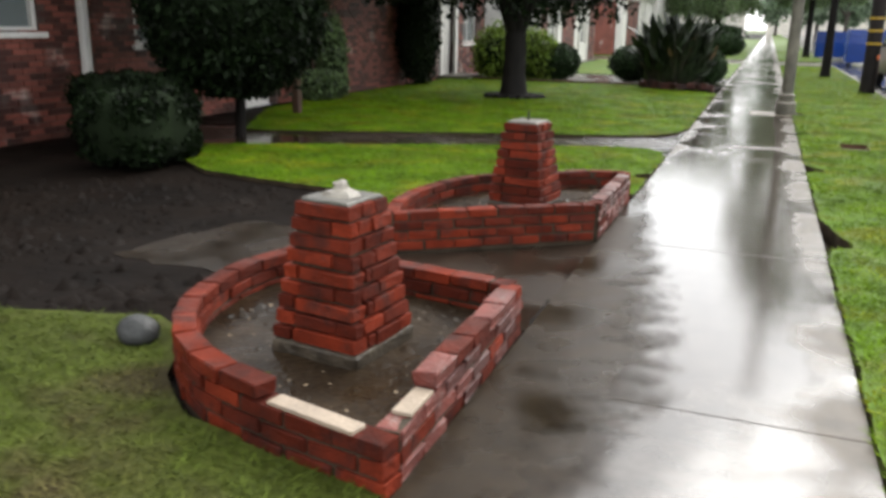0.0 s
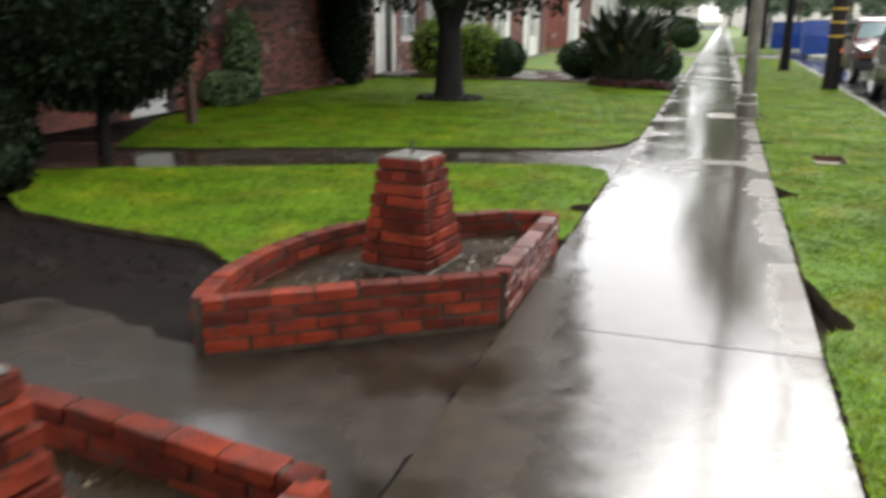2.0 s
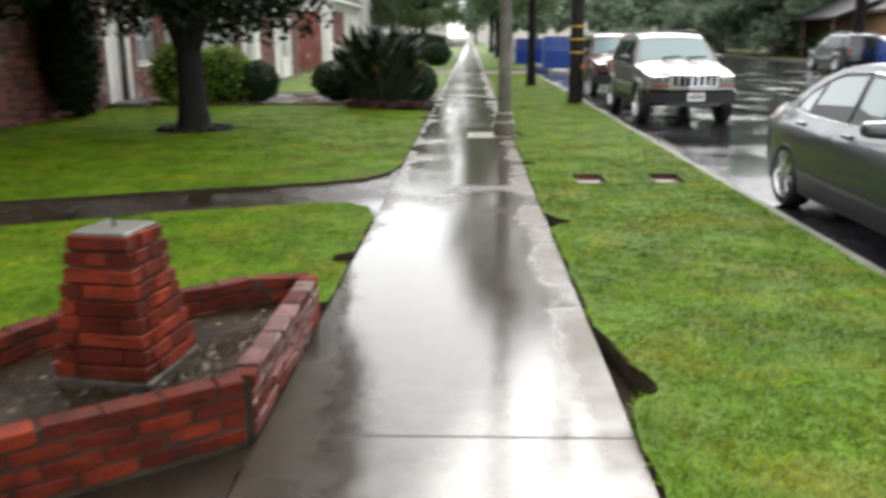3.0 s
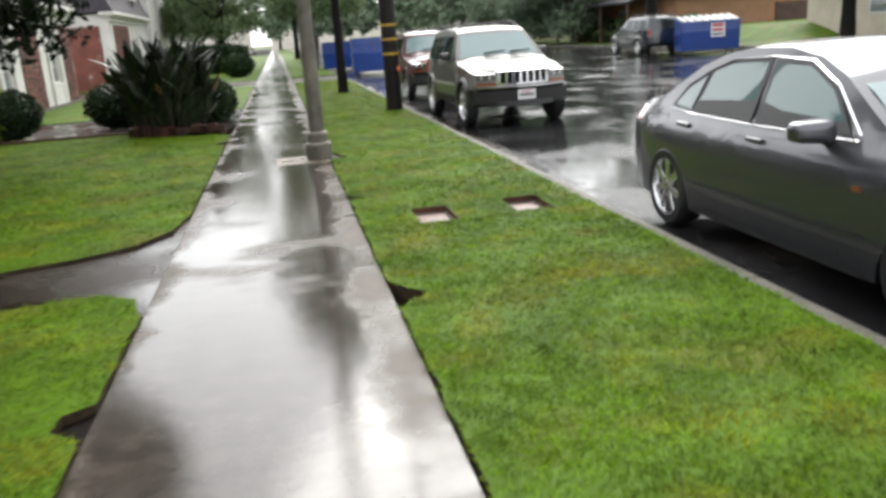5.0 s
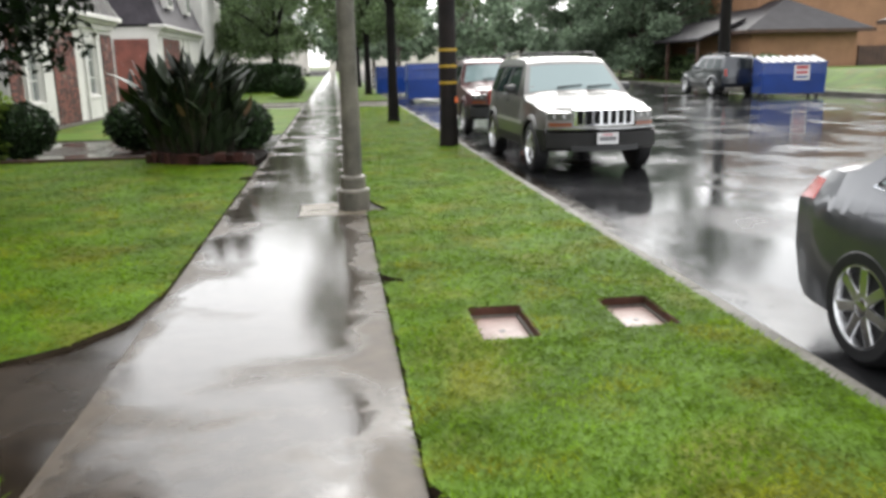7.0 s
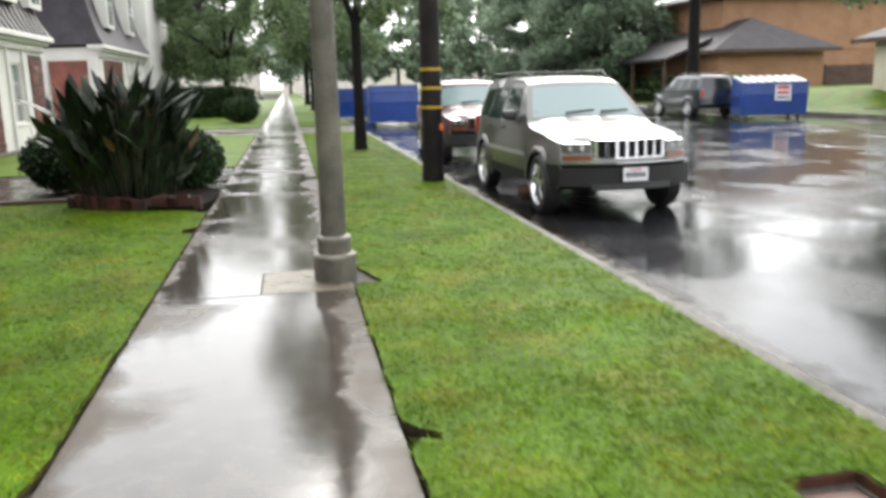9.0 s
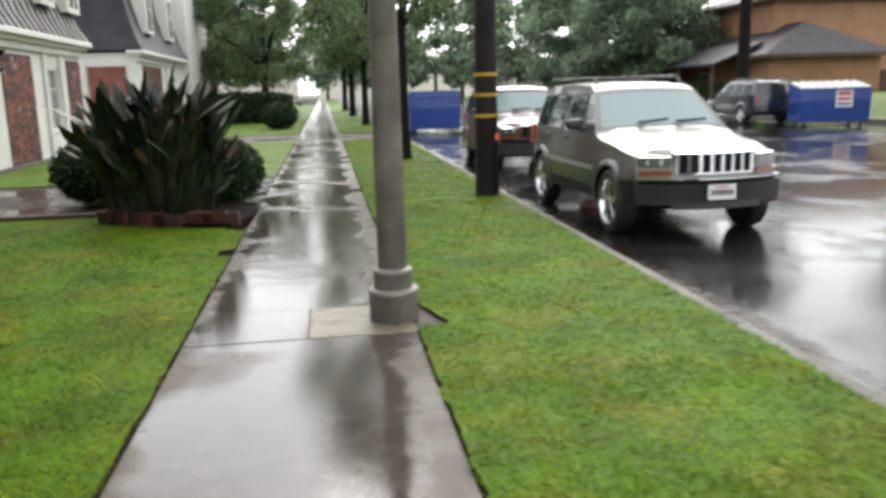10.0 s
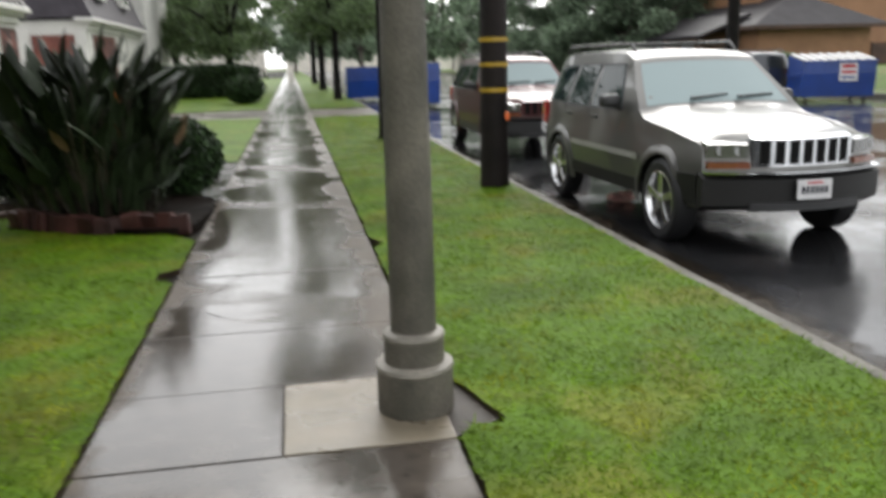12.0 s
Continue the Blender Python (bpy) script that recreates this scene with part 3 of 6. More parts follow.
# Front lawns.
LAWN_UP = [(-6.9, 12.3), (-5.6, 9.75), (-4.6, 10.1), (-3.4, 10.62), (-1.9, 11.2), (-0.75, 11.58), (-0.32, 11.86), (-0.10, 12.3), (-0.012, 12.9), (-0.012, 18.45), (-0.14, 18.55), (-0.14, 18.75), (-0.012, 18.85),
           (-0.012, 19.9), (-0.3, 20.2), (-1.0, 20.45), (-1.9, 21.0), (-1.95, 21.55), (-4.6, 21.65), (-7.1, 21.6), (-7.1, 14.0)]
LAWN_LOW = [(-5.5, 8.25), (-4.9, 7.5), (-4.15, 6.95), (-3.2, 6.75), (-2.3, 6.62), (-1.75, 6.2), (-1.5, 6.0), (-1.5, 6.5), (-1.25, 6.85), (-0.65, 7.3), (-0.012, 7.55), (-0.012, 8.35), (-0.14, 8.45), (-0.14, 8.62), (-0.012, 8.7),
            (-0.012, 9.9), (-0.10, 10.3), (-0.35, 10.5), (-0.75, 10.42), (-1.9, 10.0), (-3.0, 9.45), (-4.3, 8.85)]
LAWN_NEAR = [(-9.0, -6.0), (-0.012, -6.0), (-0.012, 2.42), (-0.5, 2.5), (-0.95, 2.6), (-1.25, 2.85), (-1.5, 3.3), (-1.75, 3.42), (-2.2, 3.28), (-3.2, 3.0), (-9.0, 2.2)]
LAWN_NEXT = [(-9.0, 26.0), (-0.012, 26.0), (-0.012, 37.4), (-9.0, 37.4)]
LAWN_FAR = [(-12.0, 42.0), (-0.012, 42.0), (-0.012, 120.0), (-12.0, 120.0)]
for k, (pts, words) in enumerate(((LAWN_UP, "large bright green mown lawn round a dark tree"), (LAWN_LOW, "narrow tongue of green lawn beside a muddy walk"),
                                  (LAWN_NEAR, "worn olive lawn beside the brick planter"), (LAWN_NEXT, "lawn in front of the mansard house"), (LAWN_FAR, "far green lawn beside the pavement"))):
    ragged = dense(pts, 0.15, 0.012, k) if k < 3 else pts
    lawn = dark_sides(put("lawn", prism(ragged, -0.1, 0.018), [TURF]))
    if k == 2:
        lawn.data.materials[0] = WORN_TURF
    tagged(lawn, words, "lawn", kind="structure")
blades("grass_blade", LAWN_UP, 4200, 0.024, 0.010, 21, fade=7.0)
blades("grass_blade", LAWN_LOW, 4500, 0.022, 0.012, 22)
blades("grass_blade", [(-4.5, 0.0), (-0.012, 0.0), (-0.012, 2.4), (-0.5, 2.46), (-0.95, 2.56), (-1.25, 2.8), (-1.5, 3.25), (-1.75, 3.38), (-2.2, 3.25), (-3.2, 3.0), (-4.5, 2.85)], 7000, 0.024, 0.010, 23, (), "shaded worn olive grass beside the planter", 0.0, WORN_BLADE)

# Walks to the houses.
WALK_A = [(-0.004, 3.95), (-0.004, 5.98), (-1.3, 5.1), (-1.7, 5.3), (-2.6, 5.5), (-2.9, 4.3), (-1.4, 4.2)]
tagged(put("walkway", prism(dense(WALK_A, 0.14, 0.045, 31), -0.2, -0.025), PATHWAY), "wet brown concrete walk between two brick planters", "path", kind="structure")
WALK_B = [(-0.004, 10.0), (-0.004, 12.8), (-0.4, 12.1), (-6.6, 10.0), (-7.2, 9.0), (-6.4, 7.8), (-5.4, 8.1), (-0.6, 10.2)]
tagged(put("walkway", prism(WALK_B, -0.2, -0.012), PATHWAY), "narrow wet concrete walk crossing the lawns", "path", kind="structure")
WALK_C = [(-0.004, 21.9), (-0.004, 26.0), (-9.0, 26.0), (-9.0, 21.72), (-2.2, 21.72)]
tagged(put("walkway", prism(WALK_C, -0.2, 0.0), PATHWAY), "wet concrete walk to the next house", "path", kind="structure")
tagged(put("driveway", boxed(-12, -0.004, 37.4, 42.0, -0.2, 0.0), PAVE), "wet concrete driveway across the yards", "driveway", kind="structure")
bm = boxed(-7.1, -1.95, 21.64, 21.72, -0.1, 0.07, bevel=0.01)
tagged(put("lawn_edging", bm, DARK_WOOD), "dark low timber edging along the lawn", "edging", kind="structure")

# Pavement: cast slabs with open joints.
pavement = tagged(thing("pavement", "rain-soaked grey concrete pavement reflecting the sky", "pavement"), kind="structure")
part("bed", boxed(0.0, WALK_W, -20, 36.9, -0.4, -0.012), JOINT, pavement)
JOINTS = [-20, -8.0, -4.9, -1.8, 0.9, 3.41, 5.95, 15.65, 16.38, 17.25, 18.6, 20.4, 21.7, 23.0, 24.2, 25.4, 27.6, 29.3, 31.5, 34.0, 36.9]
rng = random.Random(3)
for a, b in zip(JOINTS, JOINTS[1:]):
    z = rng.uniform(-0.004, 0.0)
    if abs(a - 15.65) < 0.01:
        part("slab", boxed(0.0, 0.78, a + 0.003, b - 0.003, -0.1, z, bevel=0.005), PAVE, pavement)
        part("slab", boxed(0.786, WALK_W, a + 0.003, b - 0.003, -0.1, z + 0.002, bevel=0.005), PAVE_PATCH, pavement, "pale patched concrete slab")
    else:
        part("slab", boxed(0.0, WALK_W, a + 0.003, b - 0.003, -0.1, z, bevel=0.005), PAVE, pavement)
part("slab", boxed(0.0, WALK_W, 36.9, 300, -0.1, 0.0), PAVE, pavement)

rng = random.Random(12)
for pts in (((0.28, 18.1), (0.46, 18.55), (0.68, 18.75), (0.95, 19.25)), ((0.25, 17.75), (0.55, 17.5), (0.82, 17.62)), ((0.35, 19.1), (0.62, 19.7), (1.0, 19.9))):
    bm = bmesh.new()
    rows = []
    for p in spline(pts, 0.05):
        x, y, w = p.x + rng.uniform(-0.018, 0.018), p.y + rng.uniform(-0.012, 0.012), rng.uniform(0.002, 0.006)
        rows.append([bm.verts.new((x - w, y, 0.0008)), bm.verts.new((x + w, y, 0.0008))])
    for a, b in zip(rows, rows[1:]):
        bm.faces.new((a[0], a[1], b[1], b[0]))
    part("crack", bm, JOINT, pavement, "dark hairline crack in the concrete")

tagged(put("post_footing", prism(dense([(WALK_W + 0.004, 15.66), (1.60, 15.72), (1.70, 15.80), (1.66, 16.1), (1.56, 16.5), (WALK_W + 0.004, 16.7)], 0.08, 0.012, 8), -0.1, -0.004), PATHWAY),
       "muddy concrete footing beside the lamp post", "footing", kind="structure")

# Muddy water washed out of the walk over the slabs.
# The brown also paints in the dark reflection of trees and house.
RIM = spline([(0.20, 1.0), (0.40, 1.9), (0.66, 2.7), (0.80, 3.4), (0.78, 4.1), (0.66, 4.9), (0.52, 5.6), (0.40, 6.2), (0.28, 6.9), (0.16, 7.4), (0.06, 8.2)], 0.08)
v, f, depth = [], [], []
for k, p in enumerate(RIM):
    for c in range(9):
        v.append((0.002 + (p.x - 0.002) * c / 8, p.y, 0.0035))
        depth.append((1 - c / 8) ** 0.8 * min(1.0, k / 8, (len(RIM) - 1 - k) / 8))
    if k:
        n = 9 * (k - 1)
        f += [(n + c, n + c + 1, n + c + 10, n + c + 9) for c in range(8)]
wash = raw("mud_wash_and_reflection", v, f, WASH)
wash.data.attributes.new("depth", "FLOAT", "POINT").data.foreach_set("value", depth)
tagged(wash, "thin brown muddy film, also painting the dark reflection on the pavement", "puddle", kind="structure")


def crumbs(name, pts, count, size, z, mat, seed, words, category):
    """Loose crumbs and clods scattered over a plan outline."""
    r = np.random.RandomState(seed)
    poly = np.array([(q[0], q[1]) for q in pts])
    lo, hi = poly.min(0), poly.max(0)
    xy = lo + r.rand(count * 3, 2) * (hi - lo)
    xy = xy[inside(pts, xy)][:count]
    v, f = [], []
    for x, y in xy:
        s = size * (0.3 + r.rand() ** 2 * 1.4)
        n = len(v)
        a = r.rand() * 6.28
        for k in range(5):
            v.append((x + s * (0.7 + 0.6 * r.rand()) * math.cos(a + k * 1.257), y + s * (0.7 + 0.6 * r.rand()) * math.sin(a + k * 1.257), z - 0.004))
        v.append((x + s * 0.2 * r.randn(), y + s * 0.2 * r.randn(), z + s * (0.35 + 0.5 * r.rand())))
        f += [(n + k, n + (k + 1) % 5, n + 5) for k in range(5)]
    return tagged(raw(name, v, f, mat, None, True), words, category, kind="stuff")


crumbs("mud_clod", [(-3.0, 4.2), (-2.7, 5.65), (-1.9, 5.9), (-1.95, 6.3), (-3.2, 6.6), (-4.3, 6.7), (-5.4, 6.0), (-5.4, 3.4), (-3.2, 3.1), (-1.9, 3.5), (-1.6, 4.1)], 900, 0.045, -0.028, MUD, 71, "dark wet clods and ruts of trodden mud", "mud")

# Brown water running down the gutter.
v, f, depth = [], [], []
for k in range(120):
    y = 12.0 + 0.25 * k
    out = 0.46 + 0.14 * noise.noise((y * 0.6, 2.0, 0.0)) + 0.06 * noise.noise((y * 3.1, 5.0, 0.0))
    for c in range(7):
        v.append((3.604 + out * c / 6, y, -0.1465))
        depth.append((1 - c / 6) ** 0.7 * min(1.0, k / 10, (119 - k) / 30))
    if k:
        n = 7 * (k - 1)
        f += [(n + c, n + c + 1, n + c + 8, n + c + 7) for c in range(6)]
stream = raw("gutter_stream", v, f, WASH)
stream.data.attributes.new("depth", "FLOAT", "POINT").data.foreach_set("value", depth)
tagged(stream, "brown rainwater running along the gutter", "water", kind="structure")

# ---- brick planters with tapered brick pillars ----
BL, BW, BH, MJ = 0.198, 0.095, 0.056, 0.011


def brick_mesh(name, length, width, height, mat, seed, rough=0.004):
    r = random.Random(seed)
    bm = boxed(-length / 2, length / 2, -width / 2, width / 2, 0, height, bevel=0.006)
    for v in bm.verts:
        v.co += Vector((r.uniform(-rough, rough), r.uniform(-rough, rough), r.uniform(-rough, rough) * 0.6))
    return mesh_of(name, bm, mat)


RED = [brick_mesh("brick", BL, BW, BH, BRICK, i) for i in range(5)]
RED_HALF = [brick_mesh("brick", BL * 0.5, BW, BH, BRICK, 20 + i) for i in range(3)]
WORN = [brick_mesh("brick", BL, BW, BH, BRICK_WORN, 40 + i, 0.006) for i in range(4)]


def line_poses(path):
    """Cumulative lengths of a plan polyline, and a sampler giving place and heading."""
    acc = [0.0]
    for a, b in zip(path, path[1:]):
        acc.append(acc[-1] + (b - a).length)

    def at(s):
        s = min(max(s, 0), acc[-1])
        for i in range(len(path) - 1):
            if s <= acc[i + 1] or i == len(path) - 2:
                t = (s - acc[i]) / max(1e-9, acc[i + 1] - acc[i])
                d = (path[i + 1] - path[i]).normalized()
                return path[i].lerp(path[i + 1], t), math.degrees(math.atan2(d.y, d.x))
    return acc[-1], at


def brick_run(planter, path, courses, seed, lift=0.0, skip_top=(), worn=False, batter=0.0):
    r = random.Random(seed)
    total, at = line_poses(path)
    n = max(1, round(total / (BL + MJ)))
    step = total / n
    for c in range(courses):
        off = 0.5 * step if c % 2 else 0.0
        cells = [(off + step * i, off + step * (i + 1)) for i in range(n if not off else n - 1)]
        if off:
            cells = [(0, off)] + cells + [(total - off, total)]
        for i, (a, b) in enumerate(cells):
            mid = (a + b) / 2
            if c == courses - 1 and any(s0 <= mid <= s1 for s0, s1 in skip_top):
                continue
            p, yaw = at(mid)
            half = (b - a) < step * 0.7
            me = r.choice(RED_HALF if half else (WORN if worn and r.random() < 0.75 else RED))
            m = pose(p.x + r.uniform(-0.004, 0.004), p.y + r.uniform(-0.004, 0.004), lift + c * (BH + MJ) + r.uniform(-0.003, 0.003), r.uniform(-1.5, 1.5), r.uniform(-1, 1), yaw + r.uniform(-1.5, 1.5))
            m = m @ Matrix.Diagonal(((b - a - MJ) / (BL * (0.5 if half else 1)), 1, 1, 1))
            piece("brick", me, planter, m)


def wall_core(planter, path, height, width=0.078, name="mortar_core", mat=None):
    bm = bmesh.new()
    rows = []
    for i, p in enumerate(path):
        a, b = path[max(i - 1, 0)], path[min(i + 1, len(path) - 1)]
        d = (b - a).normalized()
        s = Vector((-d.y, d.x)) * width / 2
        rows.append([bm.verts.new((p.x + s.x * k, p.y + s.y * k, z)) for k, z in ((1, -0.05), (1, height), (-1, height), (-1, -0.05))])
    for a, b in zip(rows, rows[1:]):
        for i in range(3):
            bm.faces.new((a[i], b[i], b[i + 1], a[i + 1]))
    bm.faces.new(rows[0])
    bm.faces.new(rows[-1][::-1])
    bmesh.ops.recalc_face_normals(bm, faces=bm.faces)
    part(name, bm, mat or MORTAR, planter)


def pillar(x, y, yaw, words, seed, cap):
    """Nine or ten courses of brick stepping in to a small flat top."""
    r = random.Random(seed)
    root = thing("brick_pillar", words, "brick pillar", pose(x, y, 0.10, 0, 0, yaw), group="pillars in the planters")
    courses, z0, half0, half1 = 9, 0.066, 0.216, 0.142
    h = 0.066
    bm = bmesh.new()
    vs = []
    for half, z in ((half0 - 0.028, -0.1), (half0 - 0.028, z0), (half1 - 0.026, z0 + courses * h - 0.006)):
        vs.append([bm.verts.new((sx * half, sy * half, z)) for sx, sy in ((-1, -1), (1, -1), (1, 1), (-1, 1))])
    for a, b in zip(vs, vs[1:]):
        for i in range(4):
            bm.faces.new((a[i], a[(i + 1) % 4], b[(i + 1) % 4], b[i]))
    bm.faces.new(vs[-1])
    part("mortar_core", bm, MORTAR, root)
    for c in range(courses):
        half = half0 + (half1 - half0) * c / (courses - 1)
        z = z0 + c * h
        for side in range(4):
            a = side * 90
            # one face of a course: whole and cut bricks between the corners
            x0, x1 = -half + (BW if (side + c) % 2 else 0), half - (BW if (side + c) % 2 else 0)
            n = (2 if (x1 - x0) > 0.33 else 1) if side % 2 == 0 else (3 if (x1 - x0) > 0.30 else 2 if (x1 - x0) > 0.15 else 1)
            split = [x0] + sorted(x0 + (x1 - x0) * ((k + r.uniform(0.42, 0.58)) / n) for k in range(n - 1)) + [x1]
            for u0, u1 in zip(split, split[1:]):
                me = r.choice(RED)
                m = pose(0, 0, z + r.uniform(-0.002, 0.002), 0, 0, a) @ pose((u0 + u1) / 2, -half + BW / 2 + r.uniform(-0.004, 0.003), 0, r.uniform(-0.8, 0.8), r.uniform(-0.7, 0.7), r.uniform(-0.9, 0.9))
                piece("brick", me, root, m @ Matrix.Diagonal(((u1 - u0 - 0.012) / BL, 1, 0.97, 1)))
    top = z0 + courses * h
    bm = boxed(-half1 + 0.020, half1 - 0.020, -half1 + 0.020, half1 - 0.020, top - 0.02, top + 0.004, bevel=0.012)
    bmesh.ops.subdivide_edges(bm, edges=bm.edges[:], cuts=2, use_grid_fill=True)
    for v in bm.verts:
        v.co += Vector((0.012 * noise.noise(v.co * 19), 0.012 * noise.noise(v.co * 23 + Vector((2, 5, 1))), 0.010 * noise.noise(v.co * 30)))
    part("cap", bm, GREY_MORTAR, root, "grey mortar cap")
    if cap == "lump":
        bm = turned([(0.085, top + 0.003), (0.062, top + 0.020), (0.036, top + 0.034), (0.028, top + 0.054), (0.010, top + 0.064)], 11)
        for v in bm.verts:
            v.co += Vector((noise.noise(v.co * 31), noise.noise(v.co * 37 + Vector((3, 1, 2))), 0.5 * noise.noise(v.co * 43))) * 0.022
        part("mortar_stub", bm, POLE_RING, root, "broken pale mortar stub")
    else:
        bm = bmesh.new()
        tube(bm, (0, 0, top), (0.004, 0, top + 0.075), 0.008, 0.007, 8)
        part("pipe_stub", bm, BLACK, root, "black pipe stub")
    # pale leaking mortar round the foot on the street side
    bm = bmesh.new()
    box(bm, -half0 - 0.004, half0 + 0.004, -half0 - 0.004, half0 + 0.004, -0.04, z0 - 0.004, bevel=0.012)
    bmesh.ops.subdivide_edges(bm, edges=bm.edges[:], cuts=3, use_grid_fill=True)
    for v in bm.verts:
        v.co += Vector((noise.noise(v.co * 13), noise.noise(v.co * 15 + Vector((4, 2, 7))), 0)) * 0.016
    part("footing", bm, FOOTING, root, "rough grey-brown mortar footing")
    return root


def soil_bed(planter, path, z, seed):
    bm = prism([(p.x, p.y) for p in path], -0.05, z)
    part("soil", bm, SOIL, planter, "wet dark soil")


# Near planter: straight sides on the pavement and the walk, a sweeping curve behind.
pl = thing("brick_planter", "low red brick planter with missing coping bricks", "planter", group="planters beside the pavement")
A1, B1 = Vector((-0.045, 2.49)), Vector((-0.055, 3.93))
arc = spline([(-1.33, 4.10), (-1.41, 3.80), (-1.40, 3.45), (-1.30, 3.12), (-1.10, 2.83), (-0.85, 2.65), (-0.50, 2.53), (0.003, 2.43)], 0.06)
back = [B1, Vector((-0.70, 4.03)), Vector((-1.33, 4.10))]
near_side = [A1, B1]
brick_run(pl, near_side, 4, 1, skip_top=((-0.1, 0.32),), worn=True)
brick_run(pl, back, 4, 2)
total, _ = line_poses(arc)
brick_run(pl, arc, 4, 3, skip_top=((total - 0.46, total + 0.2),))
for path in (near_side, back, arc[:-1]):
    wall_core(pl, path, 0.252 - 0.067)
    wall_core(pl, path, 0.252, 0.05, "coping_mortar") if path is back else None
bm = bmesh.new()
box(bm, -0.085, -0.01, 2.60, 2.80, 0.186, 0.202, bevel=0.004)
part("mortar_bed", bm, PALE_MORTAR, pl, "pale bare mortar bed")
bm = bmesh.new()
box(bm, -0.19, 0.19, -0.036, 0.036, 0.0, 0.018, bevel=0.004, m=pose(-0.31, 2.485, 0.186, 0, 0, -13))
part("mortar_bed", bm, PALE_MORTAR, pl, "pale bare mortar bed")
soil_bed(pl, [A1, B1] + back[1:] + arc[1:-1], 0.105, 1)
pillar(-0.62, 3.27, -8, "tapered red brick pillar with a broken mortar top", 4, "lump")

# Far planter: the same, mirrored across the walk.
pl = thing("brick_planter", "low red brick planter with worn pinkish coping", "planter", group="planters beside the pavement")
A2, B2, C2 = Vector((-0.06, 5.93)), Vector((-0.055, 7.30)), Vector((-1.23, 5.09))
arc = spline([(-1.23, 5.09), (-1.33, 5.40), (-1.36, 5.85), (-1.28, 6.30), (-1.08, 6.68), (-0.62, 7.06), (-0.34, 7.25), (-0.055, 7.30)], 0.06)
brick_run(pl, [A2, B2], 4, 11, worn=True)
brick_run(pl, [A2, C2], 4, 12)
brick_run(pl, arc, 4, 13)
for path in ([A2, B2], [A2, C2], arc):
    wall_core(pl, path, 0.245)
soil_bed(pl, [A2, B2] + arc[::-1][1:-1] + [C2], 0.115, 2)
pillar(-0.66, 6.30, -8, "tapered red brick pillar with a black pipe stub", 5, "pipe")

# A small weed at the foot of the near planter's curve.
r = np.random.RandomState(5)
v, f = [], []
for k in range(26):
    a, run, w = r.rand() * 6.28, 0.03 + 0.05 * r.rand(), 0.005 + 0.005 * r.rand()
    d, e = np.array((math.cos(a), math.sin(a), 0)), np.array((-math.sin(a), math.cos(a), 0))
    b = np.array((-0.72, 2.74, 0.104)) + d * 0.02 * r.rand()
    n = len(v)
    v += [b, b + d * run * 0.5 + e * w + (0, 0, run * 0.5), b + d * run + (0, 0, run * 0.45), b + d * run * 0.5 - e * w + (0, 0, run * 0.5)]
    f.append((n, n + 1, n + 2, n + 3))
tagged(raw("weed", v, f, BLADE), "small green weed growing in wet planter soil", "weed")
LITTER = material("pale_litter", (0.095, 0.068, 0.040), 0.6, 0.4, 9, 60, 0.3, 60, island=0.6)
crumbs("planter_litter", [(-0.15, 2.65), (-0.15, 3.85), (-1.2, 3.98), (-1.3, 3.4), (-0.9, 2.8)], 130, 0.009, 0.106, LITTER, 72, "pale crumbs and leaf bits on the planter soil", "litter")
crumbs("planter_litter", [(-0.17, 6.0), (-0.17, 7.15), (-0.7, 6.9), (-1.2, 6.2), (-1.2, 5.3)], 260, 0.010, 0.116, LITTER, 73, "pale crumbs and leaf bits on the planter soil", "litter")
crumbs("soil_clod", [(-0.15, 2.65), (-0.15, 3.85), (-1.2, 3.98), (-1.3, 3.4), (-0.9, 2.8)], 160, 0.03, 0.103, SOIL, 74, "wet crumbs of planter soil", "soil")
crumbs("soil_clod", [(-0.17, 6.0), (-0.17, 7.15), (-0.7, 6.9), (-1.2, 6.2), (-1.2, 5.3)], 160, 0.03, 0.113, SOIL, 75, "wet crumbs of planter soil", "soil")

# ---- street furniture ----
def octagon(r0, r1, z0, z1, seg=16):
    return turned([(r0, z0), (r1, z1)], seg)


lamp = thing("lamp_post", "tall speckled concrete lamp post with stepped round base", "lamp post", pose(1.362, 16.0, 0))
part("base_drum", turned([(0.168, -0.05), (0.168, 0.17), (0.166, 0.185)], 24), POLE_CONC, lamp, "", 0.6)
part("base_ring", turned([(0.166, 0.185), (0.172, 0.195), (0.168, 0.212), (0.135, 0.222)], 24), POLE_RING, lamp, "pale worn ring", 0.6)
part("upper_drum", turned([(0.132, 0.212), (0.132, 0.325)], 24), POLE_CONC, lamp, "", 0.6)
part("upper_ring", turned([(0.130, 0.325), (0.136, 0.335), (0.132, 0.350), (0.104, 0.362)], 24), POLE_RING, lamp, "pale worn ring", 0.6)
part("shaft", turned([(0.100, 0.35), (0.096, 1.2), (0.075, 4.5), (0.06, 7.2)], 20), POLE_CONC, lamp, "", 0.6)
bm = bmesh.new()
limb(bm, [Vector((0, 0, 7.1)), Vector((0.5, 0, 7.6)), Vector((1.6, 0, 7.75))], 0.045, 0.035)
part("arm", bm, STEEL, lamp, "", 0.8)
part("lamp_head", boxed(1.45, 2.05, -0.13, 0.13, 7.66, 7.80, bevel=0.04), STEEL, lamp, "grey lamp head")

